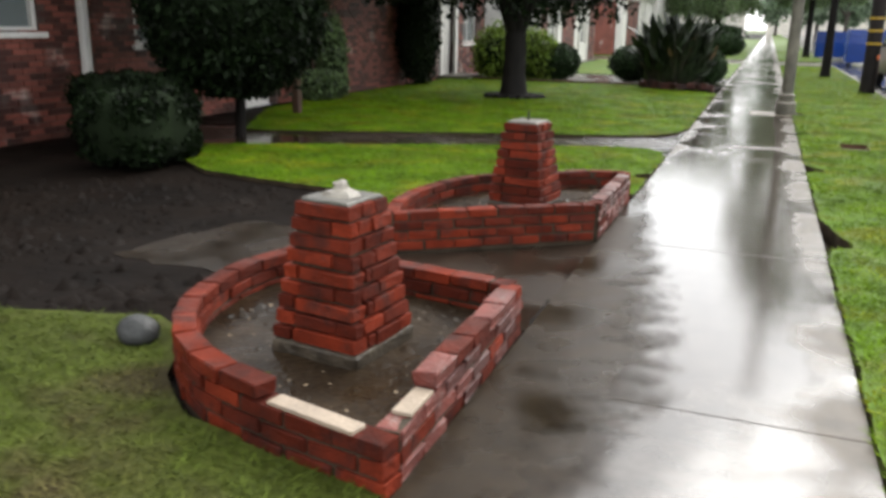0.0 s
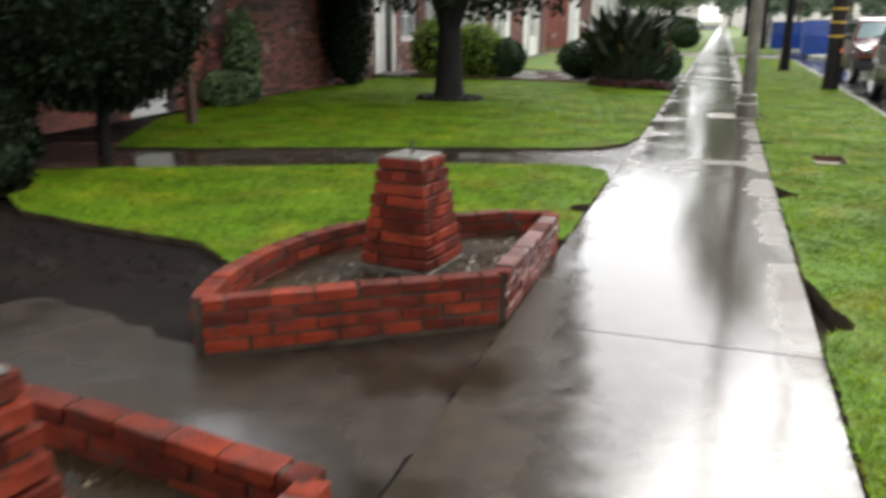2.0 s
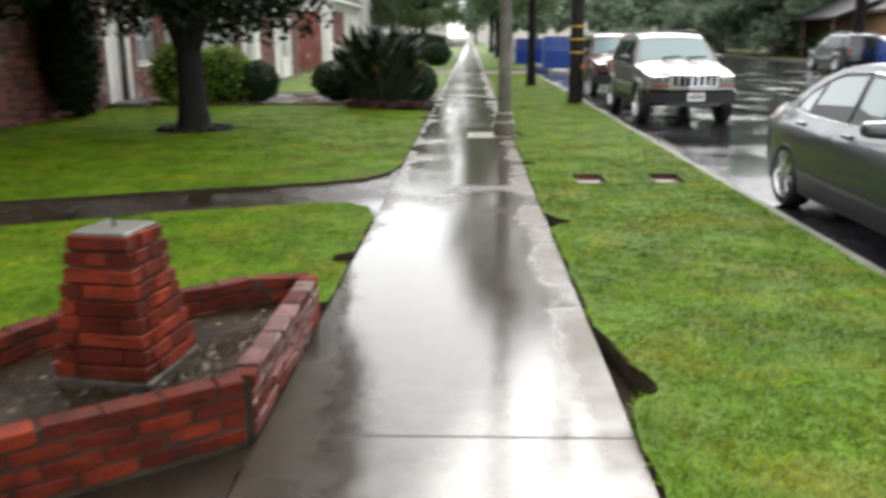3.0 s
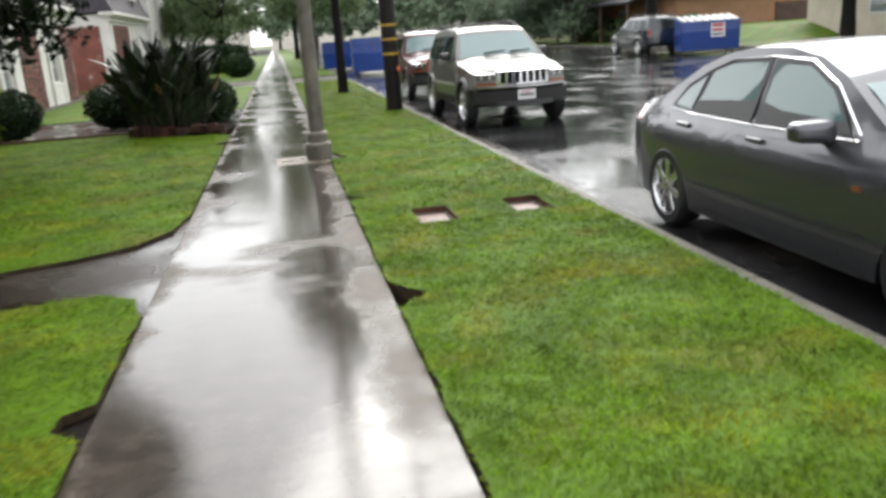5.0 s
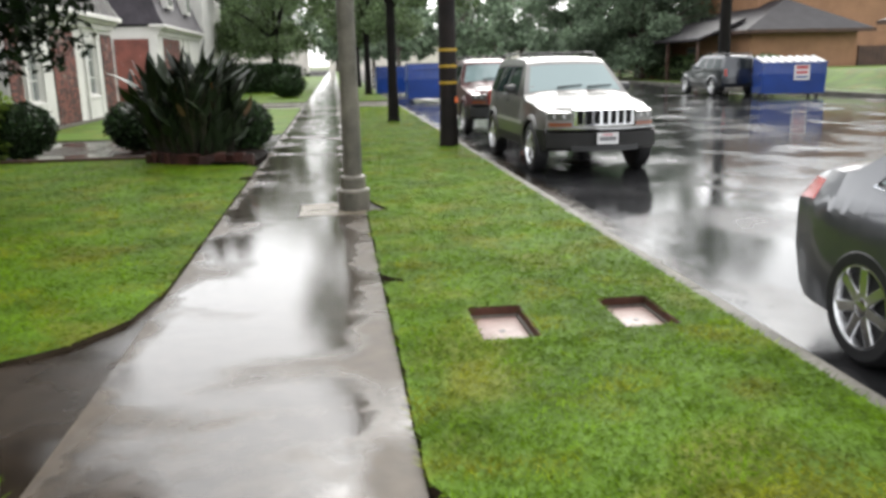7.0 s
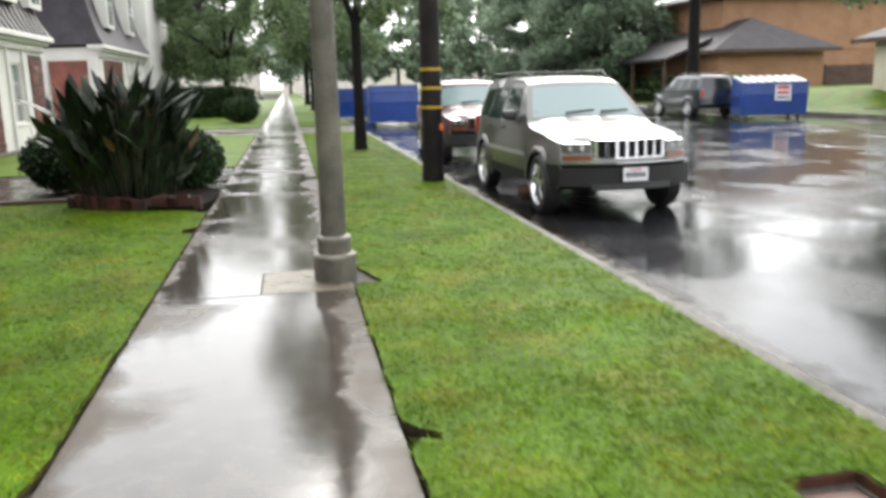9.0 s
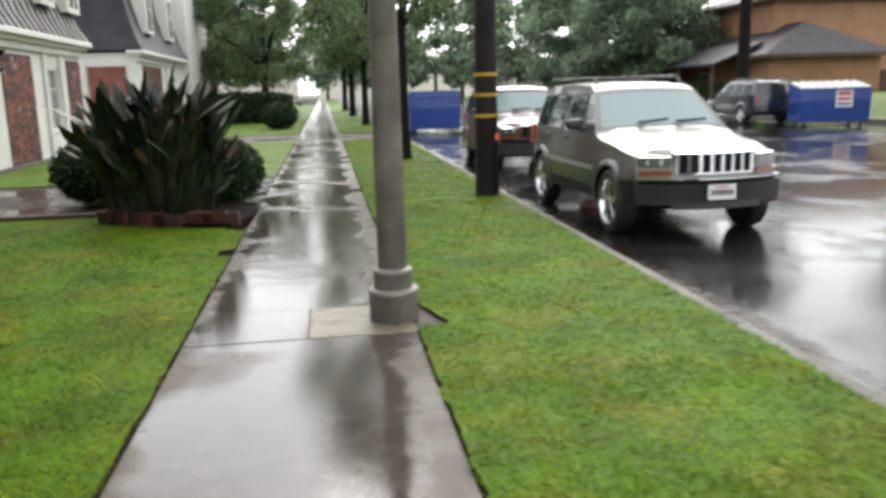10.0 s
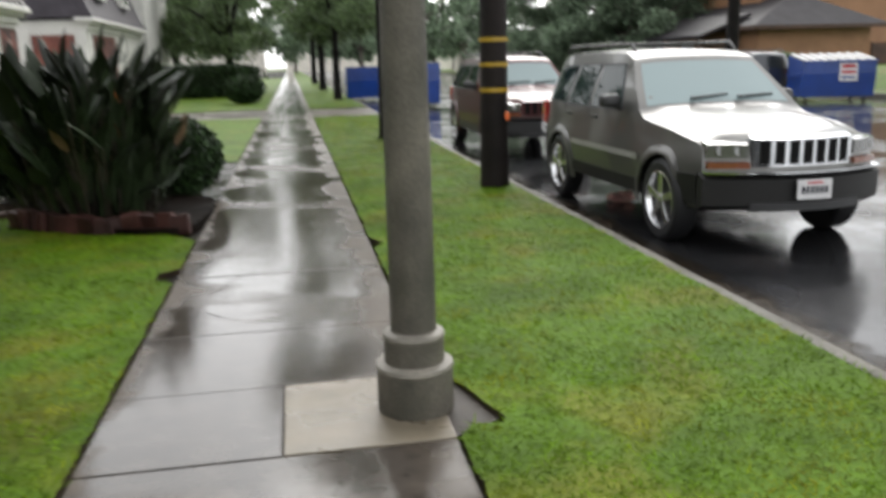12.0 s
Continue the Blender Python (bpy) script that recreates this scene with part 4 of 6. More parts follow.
pole = thing("utility_pole", "black wooden utility pole with yellow marker bands", "utility pole", pose(3.24, 22.1, 0))
bm = turned([(0.175, -0.1), (0.165, 0.5), (0.158, 3.0), (0.125, 9.5)], 18)
for v in bm.verts:
    v.co.x += 0.01 * noise.noise(v.co * 3)
part("shaft", bm, POLE_WOOD, pole, "", 0.7)
for z in (1.13, 1.42, 1.70):
    part("band", turned([(0.170, z), (0.170, z + 0.045)], 18), YELLOW, pole, "yellow reflective band", 0.7)
part("marker", boxed(0.10, 0.15, -0.14, -0.11, 0.80, 0.90, bevel=0.01), ORANGE, pole, "small orange marker")
part("crossarm", boxed(-1.1, 1.1, -0.06, 0.06, 8.6, 8.72, bevel=0.01), POLE_WOOD, pole)

# Rough pieces of concrete lying about
bm = bmesh.new()
bmesh.ops.create_icosphere(bm, subdivisions=3, radius=0.1)
for v in bm.verts:
    v.co = Vector((v.co.x, v.co.y * 0.9, v.co.z * 0.75)) * (1 + 0.25 * noise.noise(v.co * 9))
    v.co.z += 0.05
st = tagged(put("stone", bm, DARK_STONE, None, "", 1.0), "grey rounded stone lying on the grass", "stone")
st.location = (-1.62, 3.12, 0.01)


def dumpster(x, y, yaw, length, depth, height, words, lid_open=False):
    """A steel rubbish container: sloped front, ribs, pockets, lids and wheels."""
    root = thing("dumpster", words, "dumpster", pose(x, y, -0.15, 0, 0, yaw), group="blue dumpsters in the street")
    hl = length / 2
    bm = bmesh.new()
    prof = [(-depth / 2, 0.16), (depth / 2, 0.16), (depth / 2, height), (-depth / 2 - 0.10, height * (0.86 if lid_open else 1.0)), (-depth / 2 - 0.10, height * 0.6)]
    a = [bm.verts.new((-hl, p[0], p[1])) for p in prof]
    b = [bm.verts.new((hl, p[0], p[1])) for p in prof]
    bm.faces.new(a)
    bm.faces.new(b[::-1])
    for i in range(len(prof)):
        j = (i + 1) % len(prof)
        bm.faces.new((a[i], b[i], b[j], a[j]))
    bmesh.ops.recalc_face_normals(bm, faces=bm.faces)
    bmesh.ops.bevel(bm, geom=bm.edges[:], offset=0.012, segments=2, affect="EDGES")
    part("body", bm, BIN_BLUE, root)
    for s in (-1, 1):
        part("fork_pocket", boxed(s * hl - 0.06, s * hl + 0.06, -depth * 0.42, depth * 0.42, height * 0.52, height * 0.52 + 0.13, bevel=0.01), BIN_BLUE, root)
        part("lid", tilt_box(min(0, s * hl) + 0.01, max(0, s * hl) - 0.01, depth, height, 0.14 if lid_open else 0.0), BLACK, root, "dull black lid")
    for k in range(5):
        u = -hl + length * (k + 0.5) / 5
        part("rib", boxed(u - 0.03, u + 0.03, -depth / 2 - 0.12, -depth / 2 - 0.095, height * 0.62, height * 0.84, bevel=0.006), BIN_BLUE, root)
    part("top_rail", boxed(-hl - 0.02, hl + 0.02, -depth / 2 - 0.14, -depth / 2 - 0.09, height * 0.84, height * 0.88, bevel=0.008), BIN_BLUE, root)
    for sx in (-1, 1):
        for sy in (-1, 1):
            bm = bmesh.new()
            tube(bm, (sx * hl * 0.8 - 0.03, sy * depth * 0.36, 0.08), (sx * hl * 0.8 + 0.03, sy * depth * 0.36, 0.08), 0.08, 0.08, 14)
            part("wheel", bm, RUBBER, root, "small rubber wheel", 0.6)
            part("caster", boxed(sx * hl * 0.8 - 0.05, sx * hl * 0.8 + 0.05, sy * depth * 0.36 - 0.03, sy * depth * 0.36 + 0.03, 0.10, 0.17), STEEL, root)
    return root


def tilt_box(x0, x1, depth, height, slope):
    bm = boxed(x0, x1, -depth / 2 - 0.12, depth / 2, 0, 0.02, bevel=0.006)
    for v in bm.verts:
        t = (v.co.y + depth / 2 + 0.1) / (depth + 0.1)
        v.co.z += height * (1.002 - slope) + height * slope * t + 0.004
    return bm


d1 = dumpster(5.30, 43.3, 0, 1.95, 1.3, 1.62, "plain blue steel dumpster standing in the street")
d2 = dumpster(4.3, 50.5, 0, 1.9, 1.2, 1.5, "blue steel dumpster behind another in the street")
d3 = dumpster(19.2, 38.4, -14, 2.4, 1.4, 1.55, "blue steel dumpster with a red and white label", True)
part("label_plate", boxed(-0.02, 0.56, -0.835, -0.825, 0.68, 1.26), LABEL_WHITE, d3, "white label with red and blue bars")
for i, (z, h, mm) in enumerate(((1.16, 0.12, LABEL_RED), (0.98, 0.10, LABEL_RED), (0.82, 0.07, BIN_BLUE))):
    part("label_bar", boxed(0.05, 0.49, -0.840, -0.836, z - 0.06, z - 0.06 + h), mm, d3)
for k in range(8):
    u = -1.08 + 2.16 * k / 7
    bm = boxed(u - 0.05, u + 0.05, -0.80, 0.66, 0, 0.05, bevel=0.012)
    for q in bm.verts:
        q.co.z += 1.35 + 0.217 * (q.co.y + 0.8) / 1.5
    part("lid_rib", bm, LABEL_WHITE, d3, "pale raised lid rib")

bm = bmesh.new()
bmesh.ops.create_icosphere(bm, subdivisions=3, radius=0.13)
for q in bm.verts:
    q.co = Vector((q.co.x * 1.2, q.co.y, q.co.z * 0.5)) * (1 + 0.6 * noise.noise(q.co * 14))
    q.co.z = max(q.co.z + 0.05, 0.0)
paper = tagged(put("paper_litter", bm, material("wet_pink_paper", (0.45, 0.24, 0.20), 0.6, 0.3, 9, 60, 0.4, 40), None, "", 0.5), "crumpled pale pink paper lying on the wet road", "litter")
paper.location = (4.62, 21.5, -0.149)

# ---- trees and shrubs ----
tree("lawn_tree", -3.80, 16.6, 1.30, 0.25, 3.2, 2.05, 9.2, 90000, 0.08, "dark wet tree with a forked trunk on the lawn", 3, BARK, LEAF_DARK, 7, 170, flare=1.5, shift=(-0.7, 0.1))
bm = bmesh.new()
for i in range(46):
    a = 2 * math.pi * i / 46
    r = 0.48 + 0.22 * abs(noise.noise((i * 0.7, 1.0, 0)))
    bmesh.ops.create_icosphere(bm, subdivisions=1, radius=0.09, matrix=pose(-3.80 + r * math.cos(a), 16.6 + r * 0.8 * math.sin(a), 0.02))
tagged(put("root_mound", bm, BARK, None, "", 1.0), "ring of dark roots and bark round the tree", "roots", kind="stuff")
tree("street_tree", 2.72, 29.0, 3.0, 0.13, 2.6, 2.9, 7.5, 30000, 0.055, "slim street tree with dark bark by the kerb", 5, BARK, LEAF_MID, 5, 40)
tree("street_tree", 2.9, 49.5, 3.4, 0.16, 3.2, 3.2, 8.5, 22000, 0.085, "street tree with dark trunk farther along the kerb", 6, BARK, LEAF_MID, 5, 40)
tree("street_tree", 2.8, 64.0, 3.4, 0.20, 3.4, 3.2, 9.0, 15000, 0.11, "street tree farther along the kerb", 7, BARK, LEAF_MID, 5, 36)
tree("street_tree", 2.8, 82.0, 3.4, 0.22, 3.8, 3.2, 9.5, 6000, 0.2, "distant street tree beside the pavement", 8, BARK, LEAF_FAR, 5, 36)
tree("yard_tree", -2.5, 62.0, 3.0, 0.26, 3.9, 2.4, 9.8, 26000, 0.10, "leafy tree in a far front yard", 10, BARK, LEAF_MID, 5, 44)
tree("yard_tree", -6.5, 70.0, 3.0, 0.25, 5.0, 2.6, 10.0, 20000, 0.13, "broad leafy tree beyond the houses", 13, BARK, LEAF_MID, 5, 44)
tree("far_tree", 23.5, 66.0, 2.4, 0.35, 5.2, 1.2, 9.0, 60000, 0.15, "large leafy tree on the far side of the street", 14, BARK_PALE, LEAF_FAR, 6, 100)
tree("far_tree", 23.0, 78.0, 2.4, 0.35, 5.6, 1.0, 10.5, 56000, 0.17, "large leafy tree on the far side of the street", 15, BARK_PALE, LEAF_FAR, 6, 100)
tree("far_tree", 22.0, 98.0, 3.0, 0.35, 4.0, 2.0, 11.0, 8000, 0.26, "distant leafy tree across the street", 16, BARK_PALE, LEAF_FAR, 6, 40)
tree("palm_like_tree", 22.6, 51.0, 6.0, 0.34, 3.0, 6.2, 11.0, 9000, 0.14, "tall bare trunk tree across the street", 17, BARK, LEAF_MID, 5, 30)
tree("verge_tree", 23.7, 32.6, 3.2, 0.26, 3.2, 3.6, 8.0, 11000, 0.12, "dark leafy tree on the far lawn", 18, BARK, LEAF_MID, 5, 40)
tree("verge_tree", 22.9, 34.2, 3.4, 0.28, 3.8, 3.4, 8.5, 12000, 0.12, "dark leafy tree on the far lawn", 19, BARK, LEAF_MID, 5, 40)
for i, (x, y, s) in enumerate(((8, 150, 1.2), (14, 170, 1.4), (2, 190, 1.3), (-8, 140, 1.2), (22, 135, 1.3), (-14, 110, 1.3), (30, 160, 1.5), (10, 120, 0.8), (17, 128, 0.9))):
    tree("distant_tree", x, y, 4 * s, 0.3, 5.5 * s, 2.5 * s, 11 * s, 2600, 0.45 * s, "distant tree with haze-paled leaves at the end of the street", 30 + i, BARK_PALE, LEAF_FAR, 4, 30)

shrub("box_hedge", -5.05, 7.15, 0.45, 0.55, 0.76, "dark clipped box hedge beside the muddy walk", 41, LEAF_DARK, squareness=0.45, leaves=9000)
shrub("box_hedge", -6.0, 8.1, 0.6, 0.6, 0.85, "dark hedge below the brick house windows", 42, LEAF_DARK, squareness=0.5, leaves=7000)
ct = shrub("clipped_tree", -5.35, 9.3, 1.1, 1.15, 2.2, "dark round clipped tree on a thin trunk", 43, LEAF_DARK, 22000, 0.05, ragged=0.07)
ct.location.z = 0.50
bm = bmesh.new()
limb(bm, [Vector((0, 0, -0.55)), Vector((0.02, 0.01, 0.0)), Vector((0, 0, 0.5))], 0.075, 0.055, 10)
part("trunk", bm, BARK, ct, "", 0.9)
shrub("wall_shrub", -6.95, 14.3, 0.45, 0.6, 0.55, "small dark shrub against the brick wall", 44, LEAF_MID, 3500, 0.05, ragged=0.12)
shrub("wall_shrub", -6.95, 14.7, 0.25, 0.3, 1.5, "slim green shrub growing up the brick wall", 45, LEAF_MID, 3000, 0.06, ragged=0.14)
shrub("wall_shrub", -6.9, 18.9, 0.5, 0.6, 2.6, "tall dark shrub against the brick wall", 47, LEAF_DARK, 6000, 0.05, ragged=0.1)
shrub("round_shrub", -4.35, 22.6, 0.62, 0.62, 1.0, "clipped round green shrub beside the lawn", 48, leaves=6500)
shrub("yellow_shrub", -4.95, 22.3, 0.6, 0.5, 1.25, "loose yellow green shrub behind the lawn", 49, LEAF_YELLOW, 3500, 0.07, ragged=0.18)
shrub("yellow_shrub", -6.0, 22.2, 0.55, 0.5, 1.3, "loose light green shrub behind the lawn", 56, LEAF_YELLOW, 3000, 0.07, ragged=0.18)
shrub("round_shrub", -2.35, 23.3, 0.72, 0.72, 0.98, "clipped round dark shrub behind the flower bed", 50, leaves=6500)
shrub("round_shrub", -0.45, 22.7, 0.50, 0.55, 0.92, "clipped round dark shrub beside the pavement", 51, leaves=6000)
shrub("round_shrub", -1.0, 47.5, 0.8, 0.8, 1.2, "clipped round shrub on the far lawn", 52, leaves=4000, size=0.06)
shrub("far_hedge", -5.0, 56.0, 4.5, 0.7, 1.7, "long dark hedge across the far yard", 53, leaves=7000, size=0.1, squareness=0.5)
shrub("far_hedge", 25.5, 62.0, 1.5, 9.0, 1.6, "rough hedge on the far side of the street", 54, LEAF_MID, 9000, 0.12, ragged=0.16)
shrub("round_shrub", 24.3, 49.5, 1.2, 1.2, 1.5, "dark shrub below the far house", 55, LEAF_MID, 4000, 0.08, ragged=0.1)


def paddle_leaf(length, width, mat, seed):
    """One upright paddle-shaped leaf on its stalk."""
    r = random.Random(seed)
    bm = bmesh.new()
    rows = []
    n = 7
    for i in range(n + 1):
        t = i / n
        w = width * math.sin(math.pi * min(1, 0.06 + 0.94 * t) ** 0.8) * (1 if i < n else 0.05)
        x = 0.20 * length * t * t
        z = length * t * (1 - 0.08 * t)
        fold = 0.35 * w
        rows.append([bm.verts.new((x + fold, -w, z)), bm.verts.new((x, 0, z)), bm.verts.new((x + fold, w, z))])
    for a, b in zip(rows, rows[1:]):
        for i in range(2):
            bm.faces.new((a[i], a[i + 1], b[i + 1], b[i]))
    return mesh_of("leaf", bm, mat, 1.2)


def stalk_mesh(seed):
    bm = bmesh.new()
    tube(bm, (0, 0, 0), (0, 0, 1.0), 0.014, 0.008, 6)
    return mesh_of("stalk", bm, PADDLE_STEM, 1.0)


bed = thing("paddle_leaf_plant", "dense clump of dark upright paddle leaves with dry stalks", "plant", pose(-1.12, 21.3, 0.05))
LEAVES = [paddle_leaf(0.40 + 0.05 * i, 0.058 + 0.010 * (i % 3), PADDLE, i) for i in range(5)]
DRY = [paddle_leaf(0.42, 0.05, PADDLE_DRY, 9)]
STALK = stalk_mesh(0)
rng = random.Random(77)
for i in range(300):
    a, q = rng.uniform(0, 2 * math.pi), math.sqrt(rng.random())
    bx, by = 0.62 * q * math.cos(a), 0.50 * q * math.sin(a)
    tilt = 24 * q * rng.uniform(0.3, 1.15)
    turn = math.degrees(a) + rng.uniform(-50, 50)
    up = rng.uniform(0.30, 1.48) * (1.14 - 0.32 * q)
    m = pose(bx, by, 0, 0, 0, turn) @ pose(0, 0, 0, 0, tilt, 0)
    piece("stalk", STALK, bed, m @ Matrix.Diagonal((1, 1, up, 1)))
    dry = rng.random() < 0.10 and up < 0.8
    piece("leaf", (DRY if dry else LEAVES)[rng.randrange(1 if dry else 5)], bed, m @ pose(0, 0, up, 0, rng.uniform(-6, 38), rng.uniform(-90, 90)))
v, f = [], []
for i in range(1500):
    a, q = rng.uniform(0, 2 * math.pi), math.sqrt(rng.random())
    out = Vector((math.cos(a), math.sin(a), 0))
    across = Vector((-math.sin(a + rng.uniform(-0.9, 0.9)), math.cos(a), 0)).normalized()
    base = Vector((0.70 * q * math.cos(a), 0.56 * q * math.sin(a), rng.uniform(0.0, 1.05) * (1.15 - 0.4 * q)))
    run, lean, w = rng.uniform(0.25, 0.55), rng.uniform(0.05, 0.55), rng.uniform(0.010, 0.032)
    n = len(v)
    for s, ww in ((0.0, 0.4), (0.45, 1.0), (0.8, 0.7), (1.0, 0.05)):
        c = base + out * (run * lean * s) + Vector((0, 0, run * s * (1 - 0.35 * s * lean)))
        v += [tuple(c - across * (w * ww)), tuple(c + across * (w * ww))]
    f += [(n + 2 * k, n + 2 * k + 1, n + 2 * k + 3, n + 2 * k + 2) for k in range(3)]
tagged(raw("undergrowth", v, f, PADDLE, bed), "dense dark inner leaves", kind="stuff")
for i in range(7):
    a = rng.uniform(0, 6.3)
    m = pose(0.5 * math.cos(a), 0.4 * math.sin(a), rng.uniform(1.0, 1.45), 0, 0, math.degrees(a))
    bm = bmesh.new()
    tube(bm, (0, 0, 0), (0.14, 0, 0.03), 0.016, 0.004, 6)
    tube(bm, (0.03, 0, 0.01), (0.07, 0.01, 0.10), 0.012, 0.003, 5)
    part("flower", bm, FLOWER, bed, "orange beaked flower").matrix_local = m
bm = prism([(p.x, p.y) for p in spline([(-0.12, 20.35), (-1.0, 20.5), (-1.85, 21.2), (-1.9, 21.6), (-1.2, 22.2), (-0.1, 22.1)], 0.1, True)], -0.1, 0.07)
tagged(put("flower_bed", bm, MUD), "raised bed of dark wet soil", "flower bed", kind="structure")
ring = thing("bed_edging", "low rough ring of broken red brick and stone round the bed", "edging")
pts = spline([(-0.10, 20.3), (-0.55, 20.42), (-1.0, 20.5), (-1.5, 20.85), (-1.88, 21.2)], 0.05)
total, at = line_poses(pts)
RING_BRICK = [me.copy() for me in RED[:4]]
for me in RING_BRICK:
    me.materials[0] = EDGE_BRICK
for i in range(14):
    p, yaw = at(total * (i + 0.5) / 14)
    piece("brick", RING_BRICK[i % 4], ring, pose(p.x, p.y, 0.0, rng.uniform(-8, 8), rng.uniform(-8, 8), yaw + rng.uniform(-14, 14)) @ Matrix.Diagonal((0.85, 1.1, rng.uniform(2.8, 3.7), 1)))

# ---- parked cars ----
def smooth(a, b, t):
    t = min(1.0, max(0.0, (t - a) / (b - a)))
    return t * t * (3 - 2 * t)


class Shape:
    """The form of a car's shell: a side outline drawn out to its width, then rounded in plan, tumbled in above the waist and crowned."""

    def __init__(self, outline, axles, arch, width, belt, roof, tumble, taper=0.10, bow=0.10, sill=0.3, fender=0.0, shoulder=0.0, crease=(0.62, 1.02)):
        self.outline, self.axles, self.arch, self.width = outline, axles, arch, width
        self.belt, self.roof, self.tumble, self.taper, self.bow, self.sill = belt, roof, tumble, taper, bow, sill
        self.fender, self.shoulder, self.crease = fender, shoulder, crease
        self.length = max(p[0] for p in outline)

    def at(self, s, y, z, out=0.0):
        """Across (-1..1), along and up, to a place on the shell; out: how far it stands proud at the side."""
        u = (y - self.length / 2) / (self.length / 2)
        half = self.width / 2 * (1 - self.taper * abs(u) ** 4)
        if z > self.belt:
            half *= 1 - self.tumble * ((z - self.belt) / (self.roof - self.belt)) ** 1.15
        else:
            k = (self.belt - z) / (self.belt - self.sill)
            half *= 1 + 0.015 * math.sin(math.pi * k) - 0.03 * max(0.0, k - 0.6)
        half -= self.shoulder * smooth(*self.crease, z)
        y2 = y + self.bow * s * s * (1 - smooth(0, 0.9, y)) - self.bow * s * s * smooth(self.length - 0.7, self.length, y)
        z2 = z - 0.030 * (abs(s) ** 3) * smooth(0.75, 1.0, z)
        z2 -= self.fender * smooth(0.70, 0.84, abs(s)) * smooth(0.86, 1.0, z) * (1 - smooth(1.2, 1.5, y))
        return Vector((s * half + math.copysign(out, s) if out else s * half, y2, z2))

    def shell(self, mat):
        pts = list(self.outline)
        a = self.arch
        for ya in sorted(self.axles, reverse=True):
            for k in range(11):
                t = math.pi * k / 10
                pts.append((ya + a * math.cos(t), self.sill + max(0.0, a * 1.02 * math.sin(t)) + (0.0 if 0 < k < 10 else 0.0)))
        bm = bmesh.new()
        lo = [bm.verts.new((-1, y, z)) for y, z in pts]
        hi = [bm.verts.new((1, y, z)) for y, z in pts]
        n = len(pts)
        strips = [bm.faces.new((lo[i], lo[(i + 1) % n], hi[(i + 1) % n], hi[i])) for i in range(n)]
        sides = [bm.faces.new(lo[::-1]), bm.faces.new(hi)]
        bmesh.ops.recalc_face_normals(bm, faces=bm.faces)
        bmesh.ops.triangulate(bm, faces=sides)
        cuts = [((0, k * 0.16, 0), (0, 1, 0)) for k in range(1, int(self.length / 0.16) + 1)]
        cuts += [((0, 0, 0.3 + 0.12 * k), (0, 0, 1)) for k in range(13)]
        cuts += [((s, 0, 0), (1, 0, 0)) for s in (-0.94, -0.85, -0.76, -0.68, -0.35, 0.0, 0.35, 0.68, 0.76, 0.85, 0.94)]
        for co, no in cuts:
            bmesh.ops.bisect_plane(bm, geom=bm.verts[:] + bm.edges[:] + bm.faces[:], plane_co=co, plane_no=no, dist=1e-4)
        for f in bm.faces:
            c = f.calc_center_median()
            near_arch = any(math.hypot(c.y - ya, c.z - self.sill) < a * 1.03 for ya in self.axles)
            if abs(c.x) < 0.999 and (near_arch or c.z < self.sill + 0.01):
                f.material_index = 1
        for v in bm.verts:
            s = v.co.x
            v.co = self.at(s, v.co.y, v.co.z)
        return bm

    def pane(self, corners, side, out):
        """A flat-cut piece lying on one flank, cut from an outline in (along, up)."""
        bm = bmesh.new()
        vs = [bm.verts.new(self.at(side, y, z, out)) for y, z in corners]
        f = bm.faces.new(vs)
        r = bmesh.ops.extrude_face_region(bm, geom=[f])
        for v in r["geom"]:
            if isinstance(v, bmesh.types.BMVert):
                v.co.x -= side * 0.008
        bmesh.ops.recalc_face_normals(bm, faces=bm.faces)
        return bm

    def sheet(self, s0, s1, rows, lift, n=8, narrow=0.0):
        """A curved sheet across the car between pairs of (along, up)."""
        bm = bmesh.new()
        grid = []
        dy, dz = rows[-1][0] - rows[0][0], rows[-1][1] - rows[0][1]
        nrm = Vector((0, -dz, dy)).normalized()
        if nrm.z < 0:
            nrm = -nrm
        for i, (y, z) in enumerate(rows):
            k = 1 - narrow * i / (len(rows) - 1)
            grid.append([bm.verts.new(self.at((s0 + (s1 - s0) * j / n) * k, y, z) + nrm * lift) for j in range(n + 1)])
        for a, b in zip(grid, grid[1:]):
            for j in range(n):
                bm.faces.new((a[j], a[j + 1], b[j + 1], b[j]))
        r = bmesh.ops.extrude_face_region(bm, geom=bm.faces[:])
        for v in r["geom"]:
            if isinstance(v, bmesh.types.BMVert):
                v.co -= nrm * 0.006
        bmesh.ops.recalc_face_normals(bm, faces=bm.faces)
        return bm


